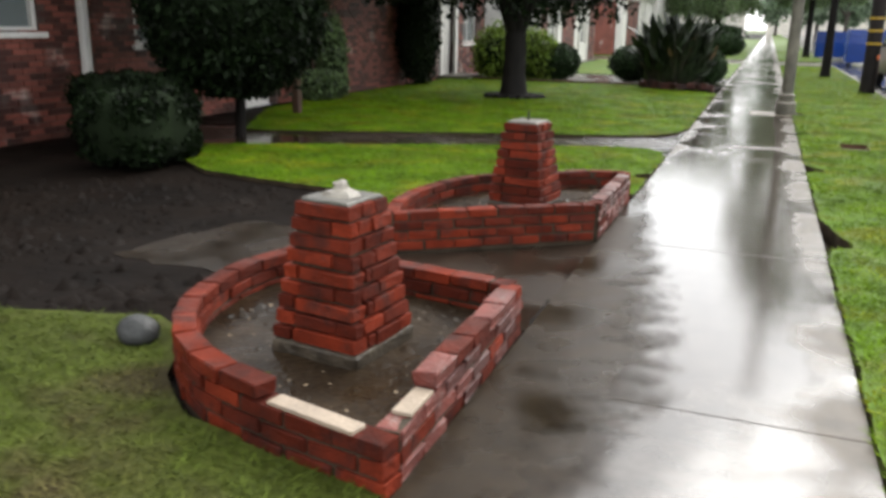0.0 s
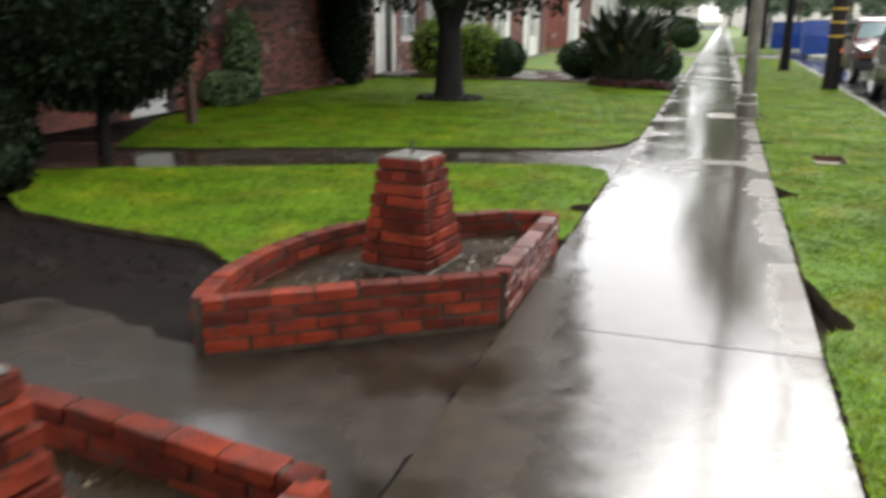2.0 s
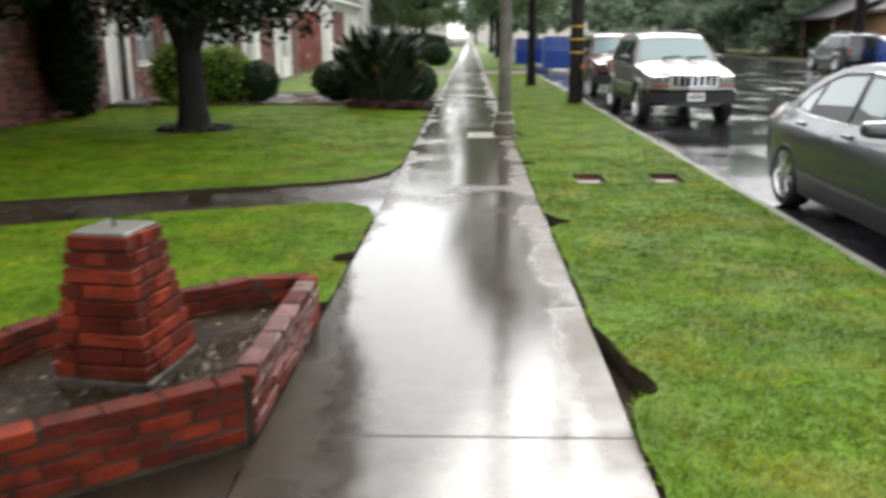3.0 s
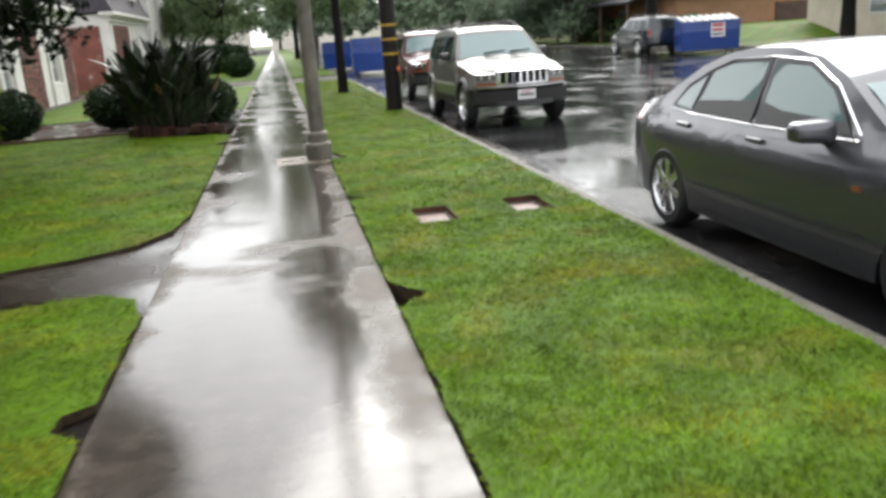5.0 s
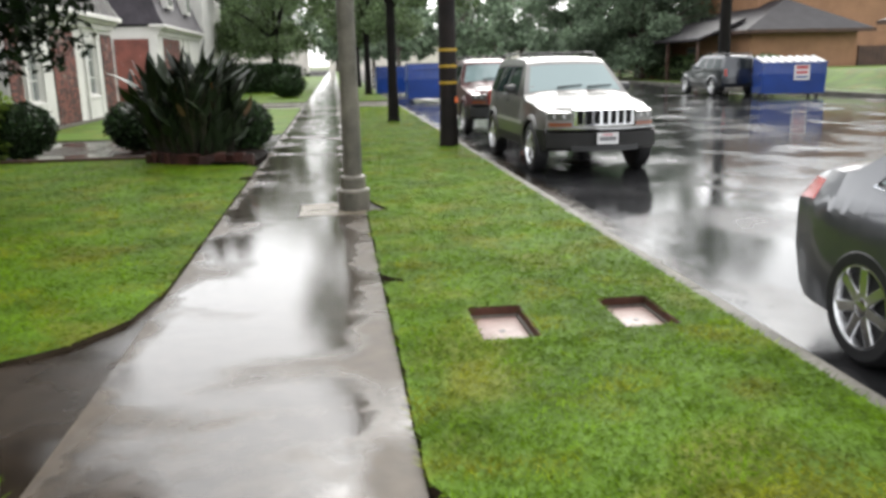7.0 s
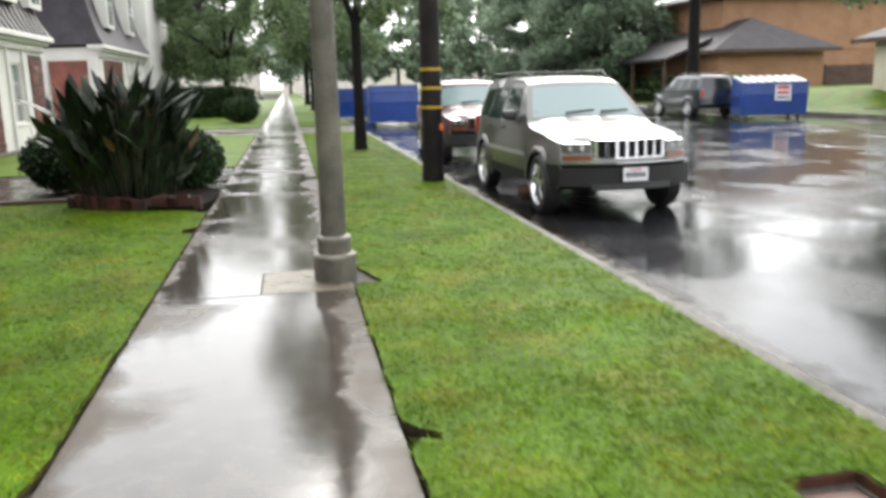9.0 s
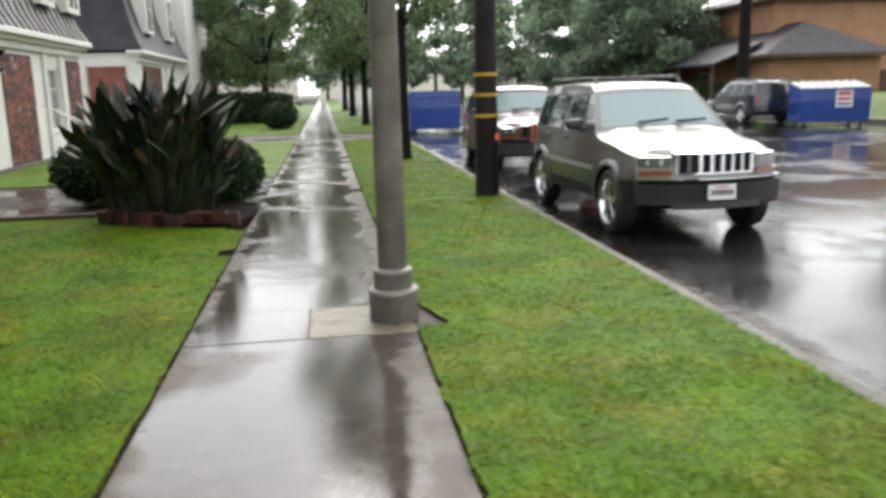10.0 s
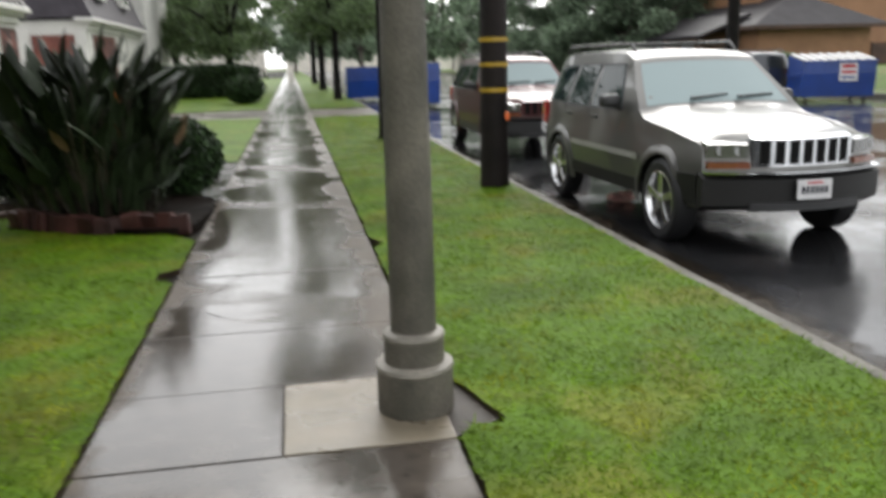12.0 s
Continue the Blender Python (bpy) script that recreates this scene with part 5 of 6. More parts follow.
def add_wheel(root, x, y, r, side, spokes, rim_mat):
    """wheel > tyre, rim, hub"""
    turn = pose(x, y, r, 0, 90 * side, 0)
    tyre = turned([(r * 0.62, -0.10), (r * 0.90, -0.11), (r * 0.985, -0.085), (r, -0.05), (r, 0.05), (r * 0.985, 0.085), (r * 0.90, 0.11), (r * 0.70, 0.105), (r * 0.69, 0.06)], 30)
    w = part("wheel", tyre, RUBBER, root, "black tyre on a bright wheel", 0.7)
    w.matrix_local = turn
    bm = turned([(r * 0.70, 0.02), (r * 0.715, 0.106), (r * 0.68, 0.108), (r * 0.62, 0.05), (r * 0.2, 0.035)], 30)
    part("rim", bm, rim_mat, w, "bright alloy rim", 0.7)
    for k in range(spokes):
        a = 360 * k / spokes
        bm = bmesh.new()
        box(bm, r * 0.10, r * 0.67, -r * 0.10, r * 0.10, 0.06, 0.098, bevel=0.008, m=pose(0, 0, 0, 0, 0, a))
        part("spoke", bm, rim_mat, w)
    for k in range(spokes):
        a = 360 * (k + 0.5) / spokes
        bm = bmesh.new()
        box(bm, r * 0.30, r * 0.57, -r * 0.10, r * 0.10, 0.046, 0.056, m=pose(0, 0, 0, 0, 0, a))
        part("opening", bm, UNDER, w)
    part("hub", turned([(r * 0.17, 0.05), (r * 0.16, 0.10), (r * 0.10, 0.108)], 16), rim_mat, w, "", 0.7)
    part("brake", turned([(r * 0.5, 0.0), (r * 0.5, 0.03)], 20), STEEL, w)
    return w


def mirror_shell(x, y, z, side, boxy):
    """The housing of a door mirror: broad at its foot, tapering outwards, rounded in front."""
    wide, tall, deep = (0.20, 0.15, 0.12) if boxy else (0.25, 0.145, 0.17)
    bm = boxed(0, wide, -deep * 0.6, deep * 0.4, -0.035, tall - 0.035, bevel=0.04)
    bmesh.ops.subdivide_edges(bm, edges=bm.edges[:], cuts=2, use_grid_fill=True)
    for v in bm.verts:
        t = v.co.x / wide
        v.co.y *= 1 - 0.30 * t * t
        v.co.z = -0.035 + (v.co.z + 0.035) * (1 - 0.22 * t) + 0.02 * t
        v.co.x = x + side * (0.02 + v.co.x)
        v.co.y += y
        v.co.z += z
    bmesh.ops.recalc_face_normals(bm, faces=bm.faces)
    return bm


def car(words, m, shape, paint, wheel_r, spokes, panes, rows_front, rows_back, mirror, rails=False, boxy=True, name="car", glass=None, rim=None, dark_low=None):
    root = thing(name, words, "car", m, group="parked cars")
    part("body", shape.shell(None), [paint, UNDER], root, "", 0.55)
    for side in (-1, 1):
        for corners in panes:
            cy, cz = sum(p[0] for p in corners) / len(corners), sum(p[1] for p in corners) / len(corners)
            big = [(cy + (y - cy) * 1.06 + math.copysign(0.012, y - cy), cz + (z - cz) * 1.08 + math.copysign(0.010, z - cz)) for y, z in corners]
            fr = part("window", shape.pane(big, side, 0.007), BLACK, root, "black window surround")
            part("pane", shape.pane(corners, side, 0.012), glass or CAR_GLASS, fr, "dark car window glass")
        for y in shape.axles:
            add_wheel(root, side * (shape.width / 2 - 0.100), y, wheel_r, side, spokes, rim or ALLOY)
        my, mz = mirror
        p = shape.at(side, my, mz)
        bm = boxed(p.x + side * 0.02 - 0.02, p.x + side * 0.02 + 0.02, p.y - 0.03, p.y + 0.03, mz - 0.05, mz - 0.01)
        mi = part("mirror", mirror_shell(p.x, p.y, mz, side, boxy), BLACK if boxy else paint, root, "door mirror", 1.0)
        part("mirror_arm", bm, BLACK, mi)
        part("mirror_glass", boxed(p.x + side * 0.13 - 0.08, p.x + side * 0.13 + 0.08, p.y + 0.058, p.y + 0.064, mz - 0.025, mz + 0.095), CHROME, mi)
    f = part("windscreen", shape.sheet(-0.90, 0.90, rows_front, 0.006, narrow=0.0), WIND_GLASS, root, "windscreen with pale sky reflection painted in its tint", 0.5)
    part("rear_window", shape.sheet(-0.82, 0.82, rows_back, 0.006), CAR_GLASS, root, "dark rear window", 0.5)
    for s in (-0.35, 0.25):
        y0, z0 = rows_front[0]
        y1, z1 = rows_front[-1]
        p0 = shape.at(s, y0 + 0.02, z0 + 0.03) + Vector((0, -0.01, 0.012))
        p1 = shape.at(s + 0.50, y0 + 0.07, z0 + 0.06) + Vector((0, -0.012, 0.012))
        bm = bmesh.new()
        tube(bm, p0, p1, 0.015, 0.010, 6)
        part("wiper", bm, BLACK, root, "black wiper blade")
    if rails:
        for side in (-1, 1):
            bm = bmesh.new()
            limb(bm, [Vector((side * 0.56, rails[0], rails[2] - 0.03)), Vector((side * 0.56, rails[0] + 0.12, rails[2] + 0.05)), Vector((side * 0.56, rails[1] - 0.12, rails[2] + 0.05)), Vector((side * 0.56, rails[1], rails[2] - 0.03))], 0.016, 0.016, 8)
            part("roof_rail", bm, BLACK, root, "black roof rail", 0.8)
        for t in (0.3, 0.75):
            yy = rails[0] + (rails[1] - rails[0]) * t
            bm = bmesh.new()
            tube(bm, (-0.56, yy, rails[2] + 0.05), (0.56, yy, rails[2] + 0.05), 0.015, 0.015, 8)
            part("cross_bar", bm, BLACK, root, "black roof bar", 0.8)
    return root


def door_lines(root, shape, ys, z0, z1, mat, width=0.008):
    for side in (-1, 1):
        for y in ys:
            bm = shape.pane([(y - width / 2, z0), (y + width / 2, z0), (y + width / 2, z1), (y - width / 2, z1)], side, 0.0015)
            part("door_gap", bm, mat, root)


def handles(root, shape, spots, mat):
    for side in (-1, 1):
        for y, z in spots:
            p = shape.at(side, y, z)
            part("door_handle", boxed(p.x - 0.018, p.x + 0.018, y - 0.09, y + 0.09, z - 0.016, z + 0.016, bevel=0.008), mat, root, "door handle")


def side_strip(root, shape, y0, y1, z0, z1, mat, words, out=0.012, name="rub_strip"):
    for side in (-1, 1):
        n = max(2, int((y1 - y0) / 0.3))
        bm = bmesh.new()
        for k in range(n):
            a, b = y0 + (y1 - y0) * k / n, y0 + (y1 - y0) * (k + 1) / n
            q = [bm.verts.new(shape.at(side, y, z, o)) for y, z, o in ((a, z0, out), (b, z0, out), (b, z1, out), (a, z1, out))]
            bm.faces.new(q if side > 0 else q[::-1])
            q2 = [bm.verts.new(shape.at(side, y, z, -0.01 if z == z1 else -0.01)) for y, z in ((a, z0), (b, z0), (b, z1), (a, z1))]
            bm.faces.new((q[3], q[2], q2[2], q2[3]))
            bm.faces.new((q2[0], q2[1], q[1], q[0]))
        bmesh.ops.remove_doubles(bm, verts=bm.verts, dist=1e-5)
        part(name, bm, mat, root, words)


def boxy_suv(words, m, paint, low, name="car"):
    """An upright off-road estate with seven upright grille slots."""
    sh = Shape([(0.10, 0.36), (0.03, 0.46), (0.03, 0.72), (0.05, 0.80), (0.09, 0.95), (0.20, 1.005), (0.7, 1.075), (1.32, 1.14),
                (1.42, 1.17), (1.98, 1.64), (2.20, 1.70), (2.9, 1.725), (3.8, 1.71), (4.25, 1.66), (4.36, 1.58), (4.52, 1.12), (4.56, 0.80), (4.56, 0.52), (4.48, 0.38), (4.40, 0.36)],
               (0.84, 3.53), 0.43, 1.80, 1.10, 1.72, 0.27, 0.12, 0.24, 0.36, 0.05, 0.035)
    panes = [[(1.83, 1.17), (2.62, 1.16), (2.62, 1.58), (2.10, 1.585)], [(2.74, 1.16), (3.36, 1.165), (3.30, 1.58), (2.74, 1.585)], [(3.48, 1.17), (4.12, 1.185), (4.00, 1.55), (3.42, 1.58)]]
    root = car(words, m, sh, paint, 0.37, 5, panes, [(1.45, 1.19), (1.70, 1.40), (1.91, 1.58)], [(4.46, 1.17), (4.40, 1.38), (4.33, 1.55)], (1.86, 1.17), (2.15, 4.15, 1.72), True, name)
    # bumper, grille, lamps
    def nose(s0, s1, z0, z1, y, thick, mat, nm, words="", bevel=0.015, n=10, parent=None):
        bm = bmesh.new()
        rows = []
        for k in range(n + 1):
            s = s0 + (s1 - s0) * k / n
            p = sh.at(s, 0.03, 0.7)
            rows.append([bm.verts.new((p.x, p.y + y + dy, z)) for dy, z in ((0, z0), (-thick, z0 + bevel), (-thick, z1 - bevel), (0, z1))])
        for a, b in zip(rows, rows[1:]):
            for i in range(3):
                bm.faces.new((a[i], b[i], b[i + 1], a[i + 1]))
        bm.faces.new(rows[0])
        bm.faces.new(rows[-1][::-1])
        bmesh.ops.recalc_face_normals(bm, faces=bm.faces)
        return part(nm, bm, mat, parent or root, words, 0.7)
    bump = nose(-1.03, 1.03, 0.36, 0.68, 0.02, 0.10, low, "front_bumper", "dark grey plastic bumper", 0.05)
    nose(-0.62, 0.62, 0.36, 0.45, -0.05, 0.05, BLACK, "air_intake", "black lower intake", 0.01, parent=bump)
    nose(-1.0, 1.0, 0.675, 0.695, 0.0, 0.10, CHROME if low is CLADDING else low, "bumper_trim", "thin bright strip", 0.004)
    g = nose(-0.56, 0.56, 0.705, 0.975, 0.075, 0.085, paint if low is not CLADDING else CHROME, "grille", "bright grille with seven dark slots", 0.02)
    for k in range(7):
        s = -0.45 + 0.15 * k
        nose(s - 0.048, s + 0.048, 0.735, 0.950, 0.07, 0.088, UNDER, "slot", "", 0.012, 1, g)
    for sd in (-1, 1):
        a, b = (0.60, 0.97) if sd > 0 else (-0.97, -0.60)
        nose(a, b, 0.785, 0.935, 0.085, 0.10, LAMP_GLASS, "headlight", "clear headlight", 0.02, 4)
        for u in (0.70, 0.86):
            q = sh.at(sd * u, 0.03, 0.7)
            bm = bmesh.new()
            tube(bm, (q.x, q.y + 0.02, 0.86), (q.x, q.y - 0.016, 0.86), 0.036, 0.036, 14)
            part("reflector", bm, STEEL, root, "bright round reflector", 0.6)
        nose(a, b, 0.705, 0.778, 0.05, 0.09, AMBER, "turn_signal", "amber turn signal", 0.012, 4)
    pl = part("number_plate", boxed(-0.155, 0.155, -0.098, -0.090, 0.47, 0.63), LABEL_WHITE, root, "white number plate with dark bars")
    for k in range(6):
        part("plate_bar", boxed(-0.12 + 0.042 * k, -0.09 + 0.042 * k, -0.101, -0.0985, 0.515, 0.575), NAVY_PAINT, pl)
    part("plate_bar", boxed(-0.07, 0.07, -0.101, -0.0985, 0.595, 0.612), LABEL_RED, pl)
    side_strip(root, sh, 1.30, 3.08, 0.37, 0.50, low, "dark lower cladding", 0.012, "cladding")
    side_strip(root, sh, 1.30, 3.08, 0.69, 0.745, MOULDING if low is CLADDING else paint, "body-side moulding", 0.016)
    side_strip(root, sh, 3.98, 4.50, 0.40, 0.72, low, "dark rear corner cladding", 0.012, "cladding")
    side_strip(root, sh, 0.08, 0.41, 0.40, 0.66, low, "dark bumper corner wrapping to the wheel arch", 0.030, "cladding")
    door_lines(root, sh, (1.66, 2.68, 3.42), 0.45, 1.13, UNDER)
    handles(root, sh, ((2.50, 1.02), (3.28, 1.02)), BLACK if low is CLADDING else paint)
    # flared arches
    for side in (-1, 1):
        for ya in sh.axles:
            bm = bmesh.new()
            rows = []
            for k in range(17):
                t = math.radians(-8 + 196 * k / 16)
                rows.append([bm.verts.new(sh.at(side, ya + r * math.cos(t), 0.36 + r * math.sin(t), o)) for r, o in ((0.425, -0.02), (0.425, 0.028), (0.475, 0.030), (0.52, 0.002))])
            for a, b in zip(rows, rows[1:]):
                for i in range(3):
                    bm.faces.new((a[i], a[i + 1], b[i + 1], b[i]))
            bmesh.ops.recalc_face_normals(bm, faces=bm.faces)
            part("arch_flare", bm, paint, root, "", 0.9)
        p = sh.at(side, 4.5, 0.95)
        part("tail_light", boxed(p.x - 0.06 if side > 0 else p.x, p.x if side > 0 else p.x + 0.06, 4.40, 4.56, 0.82, 1.12, bevel=0.02), TAIL_RED, root, "red tail light")
    return root


boxy_suv("pewter off-road estate car with roof rails, wet, facing along the kerb", pose(5.04, 18.66, -0.15, 0, 0, 1.2), SILVER_PAINT, CLADDING)
boxy_suv("maroon off-road estate car parked behind a pewter one", pose(5.12, 25.85, -0.15, 0, 0, 0.5), RED_PAINT, BLACK)
boxy_suv("dark blue estate car parked on the far side of the street", pose(18.15, 44.6, -0.15, 0, 0, 180), NAVY_PAINT, BLACK)


def sedan(words, m, paint):
    """A rounded four-door saloon with bright window trim."""
    sh = Shape([(0.12, 0.20), (0.0, 0.36), (0.02, 0.58), (0.20, 0.74), (0.9, 0.90), (1.28, 0.965), (1.36, 0.98),
                (1.95, 1.29), (2.25, 1.395), (2.6, 1.445), (3.05, 1.44), (3.35, 1.395), (3.65, 1.30), (3.95, 1.145), (4.13, 1.045), (4.24, 1.02), (4.62, 1.005), (4.76, 0.975), (4.80, 0.93), (4.83, 0.78), (4.82, 0.50), (4.74, 0.27), (4.6, 0.20)],
               (0.97, 3.75), 0.355, 1.84, 0.92, 1.445, 0.24, 0.14, 0.22, 0.20, 0.0, 0.105, (0.76, 1.02))
    panes = [[(1.72, 0.985), (2.62, 0.98), (2.66, 1.345), (2.30, 1.335), (2.0, 1.21)], [(2.74, 0.98), (3.50, 0.985), (3.42, 1.27), (3.2, 1.33), (2.77, 1.352)], [(3.57, 0.99), (3.86, 1.005), (3.70, 1.14), (3.50, 1.235)]]
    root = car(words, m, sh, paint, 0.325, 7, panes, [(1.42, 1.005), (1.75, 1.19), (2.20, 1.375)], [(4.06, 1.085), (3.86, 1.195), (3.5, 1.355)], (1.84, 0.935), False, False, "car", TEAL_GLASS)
    # bright line under and over the windows
    for side in (-1, 1):
        line = [(1.62, 0.955), (2.68, 0.948), (3.55, 0.955), (3.90, 0.98)]
        top = [(3.90, 0.98), (3.72, 1.165), (3.48, 1.275), (3.2, 1.362), (2.74, 1.388), (2.30, 1.372), (1.96, 1.235), (1.62, 0.985)]
        for path, w in ((line, 0.008), (top, 0.005)):
            bm = bmesh.new()
            rows = []
            for y, z in path:
                rows.append([bm.verts.new(sh.at(side, y, z - w, 0.006)), bm.verts.new(sh.at(side, y, z, 0.020)), bm.verts.new(sh.at(side, y, z + w, 0.006))])
            for a, b in zip(rows, rows[1:]):
                for i in range(2):
                    bm.faces.new((a[i], a[i + 1], b[i + 1], b[i]))
            bmesh.ops.recalc_face_normals(bm, faces=bm.faces)
            part("bright_trim", bm, CHROME, root, "bright window trim", 0.9)
        p = sh.at(side, 4.62, 0.9)
        tl = [(4.50, 0.82), (4.80, 0.80), (4.77, 0.95), (4.56, 0.95)]
        part("tail_light", sh.pane(tl, side, 0.006), TAIL_RED, root, "red tail light")
        part("headlight", sh.pane([(0.12, 0.60), (0.55, 0.70), (0.62, 0.79), (0.25, 0.73)], side, 0.006), LAMP_GLASS, root, "clear headlight")
        part("side_marker", sh.pane([(1.45, 0.68), (1.52, 0.68), (1.52, 0.71), (1.45, 0.71)], side, 0.006), AMBER, root)
    door_lines(root, sh, (1.62, 2.70), 0.30, 0.95, UNDER)
    door_lines(root, sh, (3.46,), 0.62, 0.95, UNDER)
    handles(root, sh, ((2.52, 0.84), (3.52, 0.85)), paint)
    side_strip(root, sh, 1.42, 3.32, 0.42, 0.445, paint, "thin pressed line", 0.014)
    side_strip(root, sh, 1.42, 3.32, 0.20, 0.25, BLACK, "black sill", 0.010, "sill")
    part("rear_bumper", boxed(-0.5, 0.5, 4.74, 4.85, 0.30, 0.56, bevel=0.04), paint, root, "", 0.7)
    part("number_plate", boxed(-0.155, 0.155, 4.845, 4.853, 0.68, 0.83), LABEL_WHITE, root, "white number plate")
    part("front_grille", boxed(-0.45, 0.45, -0.02, 0.05, 0.42, 0.62, bevel=0.02), BLACK, root)
    return root


sedan("graphite grey saloon car with beads of rain by the kerb", pose(4.88, 7.45, -0.15), GREY_PAINT)

# ---- houses ----
def brick_face(x, y0, y1, z0, z1, parent, seed, face=1, skip=(), limit=None):
    """Facing bricks on a wall seen from the street, joined: each a block proud of the mortar."""
    r = np.random.RandomState(seed)
    bl, bh, j = 0.205, 0.062, 0.012
    v, f = [], []
    rows = int((z1 - z0) / (bh + j))
    for c in range(rows):
        za = z0 + c * (bh + j)
        zb = za + bh
        y = y0 - (bl / 2 if c % 2 else 0)
        while y < y1:
            a, b = max(y, y0), min(y + bl, y1)
            y += bl + j
            if limit and zb > min(limit(a), limit(b)):
                continue
            if b - a < 0.03 or any(s[0] - 0.01 < (a + b) / 2 < s[1] + 0.01 and s[2] < (za + zb) / 2 < s[3] for s in skip):
                continue
            o = 0.012 + 0.010 * r.rand()
            n = len(v)
            for xx in (x, x + face * o):
                v += [(xx, a, za), (xx, b, za), (xx, b, zb), (xx, a, zb)]
            f += [(n + 4, n + 5, n + 6, n + 7), (n, n + 4, n + 7, n + 3), (n + 1, n + 2, n + 6, n + 5), (n + 3, n + 7, n + 6, n + 2), (n, n + 1, n + 5, n + 4)]
    ob = raw("brick_facing", v, f, HOUSE_BRICK, parent)
    tagged(ob, "weathered red brick with pale chipped faces", kind="stuff")


def wall_hole(x0, x1, y0, y1, z0, z1, holes):
    """A wall along y, with real openings: built from blocks round them."""
    bm = bmesh.new()
    ys = sorted({y0, y1, *(h[0] for h in holes), *(h[1] for h in holes)})
    zs = sorted({z0, z1, *(h[2] for h in holes), *(h[3] for h in holes)})
    for a, b in zip(ys, ys[1:]):
        run = None
        for c, d in zip(zs, zs[1:]):
            if any(h[0] <= (a + b) / 2 <= h[1] and h[2] <= (c + d) / 2 <= h[3] for h in holes):
                continue
            box(bm, x0, x1, a, b, c, d)
    bmesh.ops.remove_doubles(bm, verts=bm.verts, dist=1e-4)
    dup = {}
    for fa in bm.faces:
        k = tuple(round(v, 3) for v in fa.calc_center_median())
        dup.setdefault(k, []).append(fa)
    bmesh.ops.delete(bm, geom=[fa for g in dup.values() if len(g) > 1 for fa in g], context="FACES")
    return bm


def house_window(house, x, y0, y1, z0, z1, bars=(1, 1), sill=True, face=1):
    """window > frame, panes, sill, curtain"""
    d = face
    bm = bmesh.new()
    for a in ((y0, y1, z1 - 0.06, z1), (y0, y1, z0, z0 + 0.06), (y0, y0 + 0.06, z0 + 0.06, z1 - 0.06), (y1 - 0.06, y1, z0 + 0.06, z1 - 0.06)):
        box(bm, min(x, x - d * 0.10), max(x, x - d * 0.10), *a)
    w = part("window", bm, WHITE, house, "white-framed window")
    part("pane", boxed(x - d * 0.06 - 0.004, x - d * 0.06 + 0.004, y0 + 0.06, y1 - 0.06, z0 + 0.06, z1 - 0.06), WINDOW, w, "house window glass")
    for k in range(bars[0]):
        yy = y0 + (y1 - y0) * (k + 1) / (bars[0] + 1)
        part("glazing_bar", boxed(x - d * 0.075 - 0.008, x - d * 0.045 + 0.008, yy - 0.015, yy + 0.015, z0 + 0.06, z1 - 0.06), WHITE, w)
    for k in range(bars[1]):
        zz = z0 + (z1 - z0) * (k + 1) / (bars[1] + 1)
        part("glazing_bar", boxed(x - d * 0.075 - 0.006, x - d * 0.045 + 0.006, y0 + 0.06, y1 - 0.06, zz - 0.015, zz + 0.015), WHITE, w)
    part("curtain", boxed(x - d * 0.22 - 0.01, x - d * 0.22 + 0.01, y0, y1, z0, z1), CURTAIN, w)
    if sill:
        part("window_sill", boxed(min(x - d * 0.02, x + d * 0.10), max(x - d * 0.02, x + d * 0.10), y0 - 0.08, y1 + 0.08, z0 - 0.07, z0 - 0.002, bevel=0.01), WHITE, w, "white window sill")
    return w


# Brick house beside the lawns.
HX = -7.35
h1 = thing("brick_house", "low dark red brick house with white windows", "house")
win1 = [(6.6, 8.1, 1.28, 2.35), (9.75, 11.15, 1.10, 2.35)]
door = (21.55, 22.5, 0.0, 2.15)
part("wall", wall_hole(HX - 0.25, HX, -6.0, 12.2, -0.2, 2.7, win1), HOUSE_MORTAR, h1, "brick wall")
brick_face(HX, -6.0, 12.2, -0.02, 2.7, h1, 1, 1, win1)
for a in win1:
    house_window(h1, HX - 0.03, *a)
part("wall", wall_hole(HX - 0.25, HX, 18.3, 25.2, -0.2, 2.7, [door, (23.2, 24.4, 0.9, 2.1)]), HOUSE_MORTAR, h1, "brick wall")
brick_face(HX, 18.3, 25.2, -0.02, 2.7, h1, 2, 1, [(21.40, 22.65, 0, 2.3), (23.2, 24.4, 0.9, 2.1)])
house_window(h1, HX - 0.03, 23.2, 24.4, 0.9, 2.1)
dd = part("door", boxed(HX - 0.16, HX - 0.11, 21.55, 22.5, 0.0, 2.15), WHITE, h1, "white front door")
for z0, z1 in ((0.25, 0.95), (1.15, 1.95)):
    for y0 in (21.67, 22.07):
        part("door_panel", boxed(HX - 0.112, HX - 0.095, y0, y0 + 0.32, z0, z1, bevel=0.008), WHITE, dd)
part("door_handle", boxed(HX - 0.11, HX - 0.05, 22.40, 22.45, 1.0, 1.05, bevel=0.01), CHROME, dd, "bright door handle")
for y in (21.36, 22.5):
    part("door_casing", boxed(HX - 0.05, HX + 0.07, y, y + 0.19, 0.0, 2.3, bevel=0.01), WHITE, h1, "white door casing")
part("door_step", boxed(HX - 0.05, HX + 0.9, 21.2, 22.9, -0.1, 0.09, bevel=0.015), KERB, h1, "concrete doorstep")
